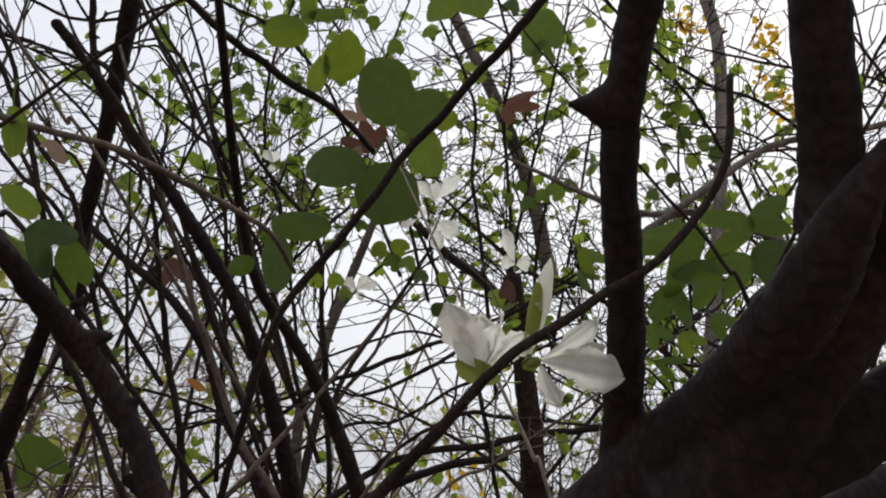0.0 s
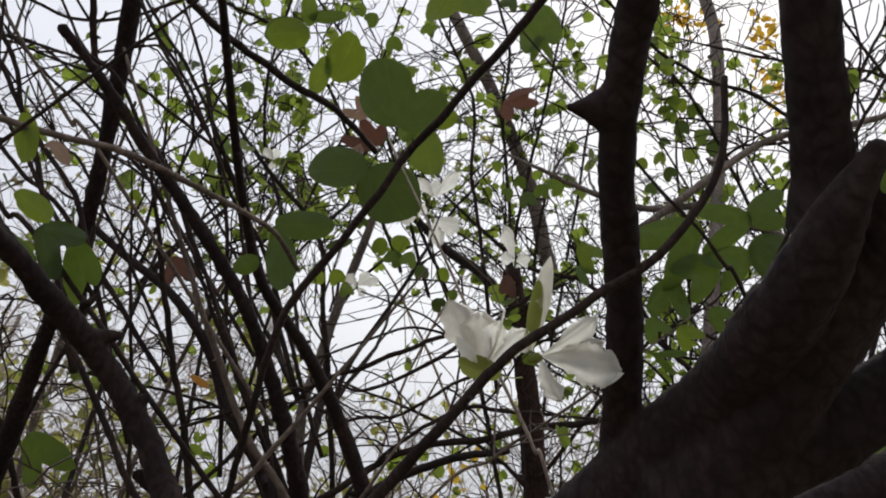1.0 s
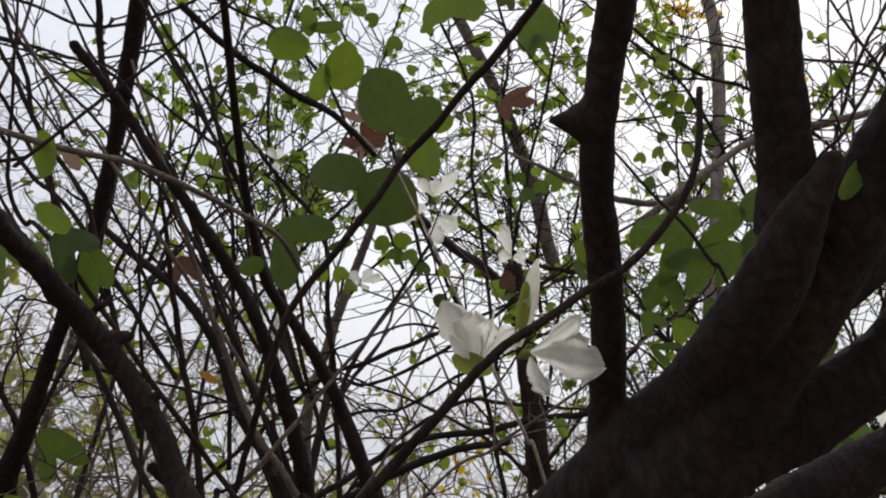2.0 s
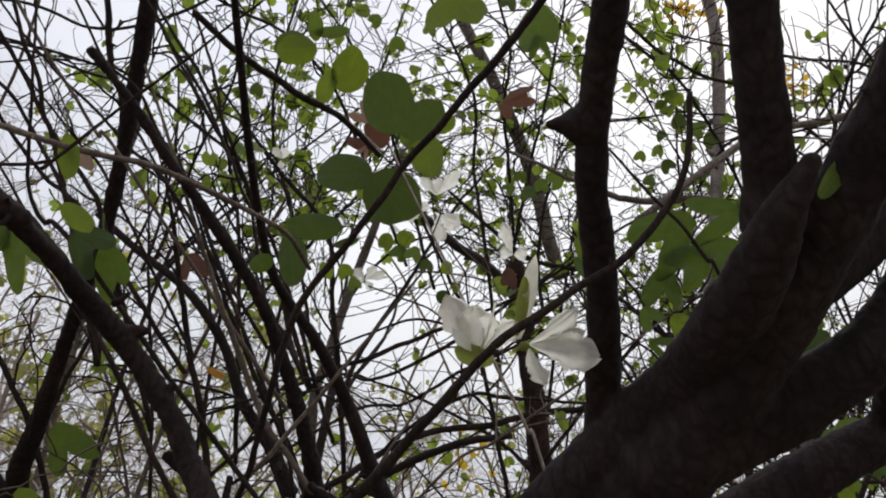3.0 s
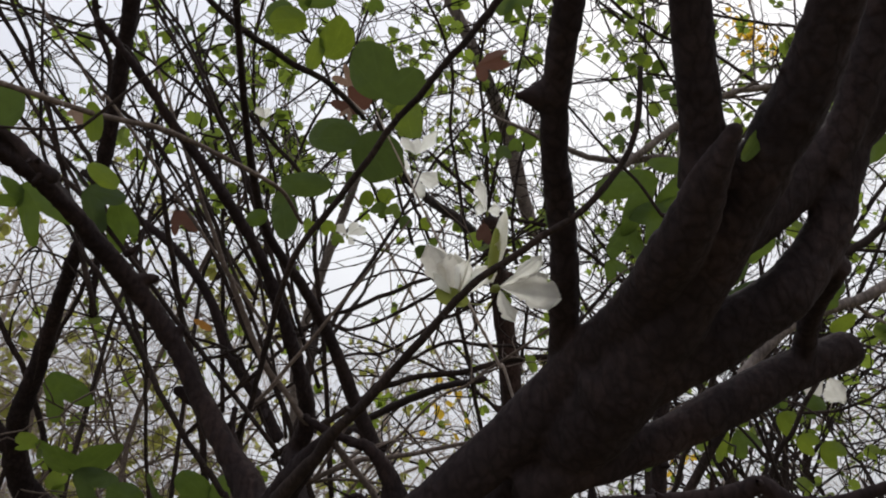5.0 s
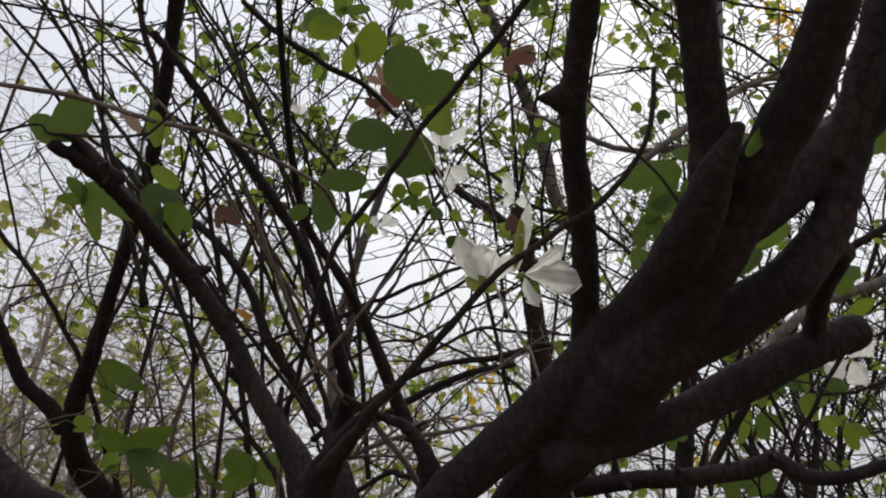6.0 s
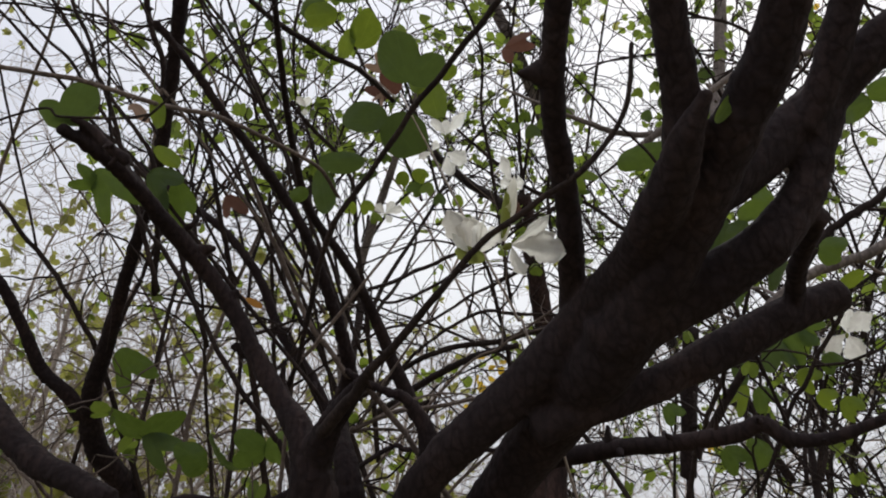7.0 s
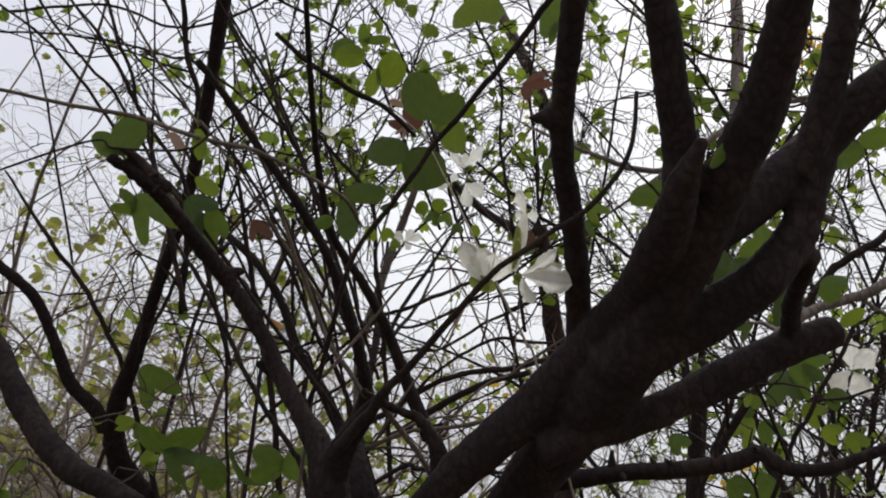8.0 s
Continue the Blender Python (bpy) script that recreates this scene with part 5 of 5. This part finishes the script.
leaf(rear_tree, (0.827, 1.656, 2.937), [((0.851, 1.662, 2.908), 0.0244), ((0.833, 1.667, 2.899), 0.0244)], LEAF)
leaf(rear_tree, (0.702, 1.592, 3.026), [((0.703, 1.600, 2.992), 0.0195), ((0.725, 1.595, 3.003), 0.0195)], LEAF_DARK)
leaf(rear_tree, (0.651, 1.621, 2.974), [((0.628, 1.631, 2.947), 0.0214), ((0.654, 1.636, 2.941), 0.0214)], LEAF_LIGHT)
leaf(rear_tree, (0.901, 1.574, 3.076), [((0.888, 1.575, 3.031), 0.0214), ((0.915, 1.573, 3.037), 0.0214)], LEAF_LIGHT)
leaf(rear_tree, (0.393, 1.487, 2.784), [((0.348, 1.494, 2.774), 0.0282), ((0.370, 1.511, 2.751), 0.0282)], LEAF)
leaf(rear_tree, (0.391, 1.482, 2.792), [((0.426, 1.475, 2.780), 0.0239), ((0.418, 1.484, 2.764), 0.0239)], LEAF)
leaf(rear_tree, (0.339, 1.488, 2.776), [((0.320, 1.507, 2.745), 0.0247), ((0.351, 1.510, 2.744), 0.0247)], LEAF)
leaf(rear_tree, (0.299, 1.497, 2.758), [((0.287, 1.509, 2.715), 0.0264), ((0.320, 1.508, 2.720), 0.0264)], LEAF_DARK)
leaf(rear_tree, (0.286, 1.476, 2.791), [((0.264, 1.501, 2.777), 0.0211), ((0.290, 1.507, 2.771), 0.0211)], LEAF)
leaf(rear_tree, (0.261, 1.494, 2.759), [((0.230, 1.489, 2.745), 0.0194), ((0.246, 1.500, 2.729), 0.0194)], LEAF)
leaf(rear_tree, (0.450, 1.498, 2.773), [((0.420, 1.488, 2.744), 0.0194), ((0.441, 1.496, 2.733), 0.0194)], LEAF_LIGHT)
leaf(rear_tree, (0.207, 1.453, 2.819), [((0.237, 1.451, 2.806), 0.0202), ((0.228, 1.458, 2.793), 0.0202)], LEAF_LIGHT)
leaf(rear_tree, (-0.039, 1.296, 2.479), [((-0.039, 1.322, 2.449), 0.0248), ((-0.059, 1.318, 2.452), 0.0248)], LEAF_LIGHT)
leaf(rear_tree, (-0.017, 1.298, 2.478), [((0.022, 1.313, 2.475), 0.0263), ((0.011, 1.323, 2.458), 0.0263)], LEAF_LIGHT)
leaf(rear_tree, (-0.003, 1.314, 2.454), [((-0.035, 1.319, 2.431), 0.0237), ((-0.009, 1.329, 2.418), 0.0237)], LEAF)
leaf(rear_tree, (0.026, 1.316, 2.454), [((0.003, 1.308, 2.418), 0.0222), ((0.030, 1.315, 2.411), 0.0222)], LEAF_LIGHT)
leaf(rear_tree, (0.046, 1.332, 2.430), [((0.039, 1.343, 2.401), 0.0193), ((0.063, 1.342, 2.404), 0.0193)], LEAF_DARK)
leaf(rear_tree, (-0.178, 1.328, 2.412), [((-0.178, 1.350, 2.386), 0.0217), ((-0.196, 1.347, 2.389), 0.0217)], LEAF_LIGHT)
leaf(rear_tree, (-0.146, 1.329, 2.414), [((-0.147, 1.348, 2.383), 0.0222), ((-0.121, 1.344, 2.392), 0.0222)], LEAF_LIGHT)
leaf(rear_tree, (-0.124, 1.347, 2.389), [((-0.121, 1.341, 2.353), 0.0178), ((-0.100, 1.338, 2.360), 0.0178)], LEAF_LIGHT)
leaf(rear_tree, (0.098, 1.337, 2.428), [((0.102, 1.356, 2.402), 0.0201), ((0.085, 1.354, 2.404), 0.0201)], LEAF_LIGHT)
leaf(rear_tree, (0.074, 1.376, 2.364), [((0.091, 1.403, 2.348), 0.0193), ((0.105, 1.392, 2.366), 0.0193)], LEAF_DARK)
leaf(rear_tree, (0.127, 1.367, 2.383), [((0.111, 1.382, 2.369), 0.0155), ((0.103, 1.376, 2.378), 0.0155)], LEAF)
leaf(rear_tree, (-0.089, 1.269, 2.516), [((-0.091, 1.288, 2.497), 0.0163), ((-0.072, 1.285, 2.503), 0.0163)], LEAF)
leaf(rear_tree, (-0.589, 1.215, 2.925), [((-0.612, 1.206, 2.903), 0.0200), ((-0.596, 1.217, 2.887), 0.0200)], LEAF_LIGHT)
leaf(rear_tree, (-0.577, 1.206, 2.940), [((-0.577, 1.203, 2.901), 0.0167), ((-0.556, 1.204, 2.902), 0.0167)], LEAF)
leaf(rear_tree, (-0.545, 1.207, 2.941), [((-0.532, 1.203, 2.903), 0.0150), ((-0.516, 1.199, 2.911), 0.0150)], LEAF_DARK)
leaf(rear_tree, (-0.445, 1.215, 2.940), [((-0.410, 1.213, 2.926), 0.0209), ((-0.418, 1.221, 2.913), 0.0209)], LEAF)
leaf(rear_tree, (-0.401, 1.241, 2.903), [((-0.429, 1.262, 2.888), 0.0217), ((-0.403, 1.268, 2.881), 0.0217)], LEAF_DARK)
leaf(rear_tree, (-0.465, 1.321, 2.770), [((-0.433, 1.314, 2.739), 0.0192), ((-0.446, 1.318, 2.731), 0.0192)], LEAF)
leaf(rear_tree, (-0.686, 1.373, 2.664), [((-0.700, 1.387, 2.638), 0.0200), ((-0.674, 1.389, 2.637), 0.0200)], LEAF_LIGHT)
leaf(rear_tree, (-0.718, 1.358, 2.684), [((-0.715, 1.358, 2.651), 0.0167), ((-0.694, 1.357, 2.655), 0.0167)], LEAF_LIGHT)
leaf(rear_tree, (-0.658, 1.240, 2.878), [((-0.683, 1.234, 2.867), 0.0183), ((-0.671, 1.245, 2.850), 0.0183)], LEAF)
leaf(rear_tree, (-0.641, 1.162, 3.003), [((-0.631, 1.176, 2.988), 0.0150), ((-0.619, 1.169, 3.001), 0.0150)], LEAF_DARK)
leaf(rear_tree, (-0.070, 1.333, 3.167), [((-0.085, 1.361, 3.135), 0.0278), ((-0.049, 1.361, 3.138), 0.0278)], LEAF)
leaf(rear_tree, (-0.114, 1.301, 3.214), [((-0.154, 1.306, 3.210), 0.0241), ((-0.137, 1.321, 3.189), 0.0241)], LEAF)
leaf(rear_tree, (-0.030, 1.380, 3.097), [((0.003, 1.372, 3.069), 0.0213), ((-0.009, 1.379, 3.057), 0.0213)], LEAF_LIGHT)
leaf(rear_tree, (-0.225, 1.321, 3.170), [((-0.255, 1.311, 3.145), 0.0222), ((-0.238, 1.324, 3.127), 0.0222)], LEAF_LIGHT)
leaf(rear_tree, (-0.160, 1.280, 3.242), [((-0.157, 1.309, 3.219), 0.0252), ((-0.178, 1.306, 3.221), 0.0252)], LEAF)
leaf(rear_tree, (0.030, 1.319, 3.200), [((0.007, 1.336, 3.179), 0.0222), ((0.034, 1.342, 3.173), 0.0222)], LEAF)
leaf(rear_tree, (0.256, 1.285, 3.277), [((0.227, 1.291, 3.232), 0.0278), ((0.261, 1.298, 3.225), 0.0278)], LEAF_DARK)
limb(rear_tree, "twig", [(1.457, 1.323, 3.552), (1.350, 1.438, 3.338), (1.287, 1.506, 3.224), (1.236, 1.587, 3.090), (1.143, 1.775, 2.726)], [0.0018, 0.0041, 0.0049, 0.0057, 0.0063], TWIG)
limb(rear_tree, "twig", [(1.085, 1.325, 3.510), (1.236, 1.438, 3.325), (1.303, 1.489, 3.252), (1.362, 1.539, 3.179), (1.527, 1.720, 2.852)], [0.0018, 0.0041, 0.0045, 0.0049, 0.0054], TWIG)
limb(rear_tree, "twig", [(1.533, 1.403, 3.432), (1.360, 1.491, 3.255), (1.296, 1.523, 3.197), (1.231, 1.552, 3.145), (1.010, 1.689, 2.848)], [0.0018, 0.0041, 0.0041, 0.0041, 0.0045], TWIG)
limb(rear_tree, "twig", [(1.194, 1.284, 3.585), (1.251, 1.417, 3.361), (1.278, 1.479, 3.265), (1.272, 1.540, 3.168), (1.256, 1.739, 2.794)], [0.0015, 0.0033, 0.0033, 0.0033, 0.0036], TWIG)
limb(rear_tree, "twig", [(0.459, 1.374, 3.366), (0.657, 1.465, 3.223), (0.740, 1.503, 3.171), (0.841, 1.581, 3.058), (1.018, 1.758, 2.739)], [0.0022, 0.0049, 0.0049, 0.0049, 0.0054], TWIG)
limb(rear_tree, "twig", [(0.390, 1.580, 3.032), (0.636, 1.569, 3.055), (0.742, 1.564, 3.074), (0.840, 1.572, 3.072), (0.955, 1.589, 3.056), (1.249, 1.674, 2.897)], [0.0015, 0.0033, 0.0033, 0.0033, 0.0033, 0.0036], TWIG)
limb(rear_tree, "twig", [(1.317, 1.605, 3.090), (1.070, 1.616, 3.027), (0.907, 1.623, 2.999), (0.780, 1.718, 2.833), (0.633, 1.730, 2.799), (0.342, 1.794, 2.611)], [0.0018, 0.0041, 0.0041, 0.0041, 0.0041, 0.0045], TWIG)
limb(middle_tree, "branch", [(-0.201, 0.385, 1.917), (-0.228, 0.371, 1.940), (-0.249, 0.361, 1.956), (-0.280, 0.355, 1.962)], [0.0073, 0.0055, 0.0043, 0.0024], BARK)


# ---- undergrowth and trees behind: fine branching generated from the ground up ----
HALF = ((0.76, 0.0), (0.96, 0.15), (0.99, 0.33), (0.82, 0.51), (0.52, 0.55), (0.22, 0.45), (0.02, 0.22), (0.08, 0.0))


def leaf_fan(verts, faces, c, size, axis, face, rng):
    """A small two-lobed leaf, its halves folded along the midrib."""
    axis = axis / (np.linalg.norm(axis) + 1e-9)
    side = np.cross(face, axis)
    side /= np.linalg.norm(side) + 1e-9
    up = np.cross(axis, side)
    fold, sag = rng.uniform(0.0, 0.75), rng.uniform(-0.3, 0.3)
    for s in (-1, 1):
        k = len(verts)
        wide = rng.uniform(0.75, 1.1)
        for x, y in ((0.48, 0.26),) + HALF:
            y *= wide * rng.uniform(0.88, 1.1)
            verts.append(c + axis * size * x + side * size * s * y - up * size * (fold * y + sag * x * x + 0.15 * y * y))
        for i in range(len(HALF)):
            a, b = k + 1 + i, k + 1 + (i + 1) % len(HALF)
            faces.append((k, a, b) if s > 0 else (k, b, a))


def grow(rng, start, way, length, radius, level, tubes, tips, droop, kids, least=0.0013):
    """A wandering branch and, from it, its side branches."""
    n = min(18, max(6, int(length / (0.09 if level < 2 else 0.045))))
    p, d = np.array(start, float), np.array(way, float)
    path = [p.copy()]
    bend = rng.normal(0, 0.07 + 0.03 * level, 3)
    for i in range(n):
        d = d + bend + rng.normal(0, 0.06 + 0.13 * level, 3) + np.array((0, 0, droop if i > n * 0.5 else 0.03))
        d /= np.linalg.norm(d)
        p = p + d * length / n
        path.append(p.copy())
    path = np.array(path)
    if path[:, 1].min() < 1.35:      # keeps clear of the near trees
        return
    # thins branches in a wedge fanned from the camera's start, clearing its view
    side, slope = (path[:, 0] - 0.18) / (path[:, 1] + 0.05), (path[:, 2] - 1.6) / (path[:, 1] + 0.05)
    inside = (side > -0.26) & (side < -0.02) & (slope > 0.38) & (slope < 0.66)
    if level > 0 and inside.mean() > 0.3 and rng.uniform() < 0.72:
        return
    rad = np.linspace(radius, radius * (0.4 if level < 2 else 0.55), n + 1)
    tubes.append((path, rad, level))
    tips.append((path, d))
    if level >= 3:
        return
    for k in range(kids[level]):
        i = int(rng.uniform(0.15, 0.98) * n)
        t = path[min(i + 1, n)] - path[i]
        t /= np.linalg.norm(t) + 1e-9
        s = rng.normal(0, 1, 3)
        s -= t * (s @ t)
        s /= np.linalg.norm(s) + 1e-9
        a = rng.uniform(0.3, 0.95)
        grow(rng, path[i], t * math.cos(a) + s * math.sin(a) + np.array((0, 0, 0.12)), length * rng.uniform(0.32, 0.62), max(rad[i] * rng.uniform(0.45, 0.7), least), level + 1, tubes, tips, droop, kids, least)


def shrub(name, at, seed, stems, height, radius, label, leaf_size, leaf_rate, twig=TWIG, leaf_mat=LEAF_FAR, lean=0.85, droop=-0.04, bloom=0, trunk=1.0, kids=(8, 6, 4), least=0.0013, category="tree", group="trees behind", tilt=(0.0, 0.0), girth=3.6):
    """A many-stemmed tree: a short trunk, each stem, fine twigs and small leaves."""
    rng = np.random.default_rng(seed)
    tree = thing(name, at, label, category, group)
    tubes, tips = [], []
    foot = np.array(at, float)
    for i in range(stems):
        a = 2 * math.pi * (i + rng.uniform(-0.3, 0.3)) / stems
        out = rng.uniform(0.05, lean)
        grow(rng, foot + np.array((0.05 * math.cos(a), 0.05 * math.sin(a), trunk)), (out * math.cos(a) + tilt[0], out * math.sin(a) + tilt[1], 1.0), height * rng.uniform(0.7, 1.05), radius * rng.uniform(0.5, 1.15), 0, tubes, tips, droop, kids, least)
    tv, tf = [], []
    for path, rad, level in tubes:
        if level == 0:
            sv, sf = [], []
            fine_tube(path, rad, 8, sv, sf)
            mesh_part("stem", sv, sf, twig, tree)
        else:
            fine_tube(path, rad, 5 if level == 1 else 3, tv, tf)
    sv, sf = [], []
    tube(np.array([foot + np.array((0.03 * math.sin(3 * z + seed), 0.03 * math.cos(2 * z), z)) for z in np.linspace(-0.1, trunk + 0.12, 7)]), np.linspace(girth * radius, 0.6 * girth * radius, 7), 12, sv, sf, 0.12, seed)
    mesh_part("trunk", sv, sf, twig, tree)
    tagged(mesh_part("twig_mass", tv, tf, twig, tree), kind="stuff")
    lv, lf, yv, yf = [], [], [], []
    for path, d in tips:
        if rng.uniform() > leaf_rate:
            continue
        for k in range(int(rng.integers(2, 6))):
            c = path[int(rng.uniform(0.3, 1.0) * (len(path) - 1))]
            ax = d + rng.normal(0, 0.7, 3) + np.array((0, 0, -0.3))
            fc = np.array((0.1, -0.6, -0.7)) + rng.normal(0, 0.45, 3)
            leaf_fan(lv, lf, c, leaf_size * rng.uniform(0.5, 1.2), ax, fc, rng)
        if bloom and rng.uniform() < bloom:
            for k in range(14):
                leaf_fan(yv, yf, path[-1] + rng.normal(0, 0.07, 3), 0.045, rng.normal(0, 1, 3), rng.normal(0, 1, 3), rng)
    for c in BLOSSOMS if bloom else ():
        for k in range(16):
            leaf_fan(yv, yf, c + rng.normal(0, 0.05, 3), 0.045, rng.normal(0, 1, 3), rng.normal(0, 1, 3), rng)
    if lf:
        tagged(mesh_part("crown", lv, lf, leaf_mat, tree, smooth=False), "small bright green leaves", kind="stuff")
    if yf:
        tagged(mesh_part("blossom", yv, yf, YELLOW, tree, "clusters of yellow flowers", smooth=False), kind="stuff")
    return tree


# sprays of small leaves on the side shoots of the near trees
for tree, ends in SPRAYS.values():
    rng = np.random.default_rng(len(ends))
    lv, lf = [], []
    for path, d in ends:
        if rng.uniform() < 0.12:
            for k in range(int(rng.integers(1, 4))):
                c = path[int(rng.uniform(0.3, 1.0) * (len(path) - 1))]
                leaf_fan(lv, lf, c, 0.034 * rng.uniform(0.6, 1.25), d + rng.normal(0, 0.7, 3), np.array((0.1, -0.7, -0.6)) + rng.normal(0, 0.4, 3), rng)
    if lf:
        tagged(mesh_part("leaf_spray", lv, lf, LEAF_FAR, tree, "small bright green leaves", smooth=False), kind="stuff")


thin_label = "bare many-stemmed tree with fine twigs and sparse green leaves"
# feet, tilts, girths and trunk heights below are chosen to fit the camera's view
for k, (x, y, h, st) in enumerate([(-0.85, 2.1, 2.9, 3), (0.95, 2.1, 3.0, 3), (-1.7, 2.9, 3.6, 5), (1.9, 3.0, 3.8, 7), (0.95, 3.7, 4.2, 5), (-0.9, 2.8, 3.2, 3), (-1.2, 2.2, 2.8, 3), (1.45, 2.5, 3.0, 4), (2.0, 2.4, 2.6, 5), (1.6, 1.9, 2.0, 3)]):
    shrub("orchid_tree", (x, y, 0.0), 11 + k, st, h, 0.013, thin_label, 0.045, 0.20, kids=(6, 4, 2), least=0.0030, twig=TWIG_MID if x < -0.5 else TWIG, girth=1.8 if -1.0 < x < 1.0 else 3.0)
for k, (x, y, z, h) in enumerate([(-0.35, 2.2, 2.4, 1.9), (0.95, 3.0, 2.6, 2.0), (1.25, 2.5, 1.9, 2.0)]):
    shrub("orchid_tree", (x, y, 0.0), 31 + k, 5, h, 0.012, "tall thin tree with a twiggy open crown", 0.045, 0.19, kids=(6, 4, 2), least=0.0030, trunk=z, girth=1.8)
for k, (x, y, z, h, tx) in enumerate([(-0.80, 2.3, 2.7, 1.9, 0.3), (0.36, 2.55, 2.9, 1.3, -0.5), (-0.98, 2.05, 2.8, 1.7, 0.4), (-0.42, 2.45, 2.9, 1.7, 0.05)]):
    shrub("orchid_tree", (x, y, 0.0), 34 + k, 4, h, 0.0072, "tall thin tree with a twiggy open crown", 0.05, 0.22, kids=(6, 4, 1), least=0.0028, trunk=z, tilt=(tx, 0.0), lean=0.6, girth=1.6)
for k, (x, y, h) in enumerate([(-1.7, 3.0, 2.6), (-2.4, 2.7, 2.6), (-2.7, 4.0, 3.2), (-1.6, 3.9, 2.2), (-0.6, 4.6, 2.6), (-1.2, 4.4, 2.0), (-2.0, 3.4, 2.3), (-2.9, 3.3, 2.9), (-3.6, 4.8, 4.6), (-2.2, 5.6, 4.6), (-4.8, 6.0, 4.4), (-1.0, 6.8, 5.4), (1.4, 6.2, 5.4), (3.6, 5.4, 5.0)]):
    shrub("orchid_tree", (x, y, 0.0), 41 + k, 6, h, 0.018, "distant thicket of grey twigs lightened for haze, with few leaves", 0.05, 0.17, twig=TWIG_PALE, leaf_mat=LEAF_BUSH if x < 0 else LEAF_FAR, trunk=0.6, kids=(7, 6, 3) if x < -1.5 else (7, 5, 3), least=0.0019, lean=0.7)
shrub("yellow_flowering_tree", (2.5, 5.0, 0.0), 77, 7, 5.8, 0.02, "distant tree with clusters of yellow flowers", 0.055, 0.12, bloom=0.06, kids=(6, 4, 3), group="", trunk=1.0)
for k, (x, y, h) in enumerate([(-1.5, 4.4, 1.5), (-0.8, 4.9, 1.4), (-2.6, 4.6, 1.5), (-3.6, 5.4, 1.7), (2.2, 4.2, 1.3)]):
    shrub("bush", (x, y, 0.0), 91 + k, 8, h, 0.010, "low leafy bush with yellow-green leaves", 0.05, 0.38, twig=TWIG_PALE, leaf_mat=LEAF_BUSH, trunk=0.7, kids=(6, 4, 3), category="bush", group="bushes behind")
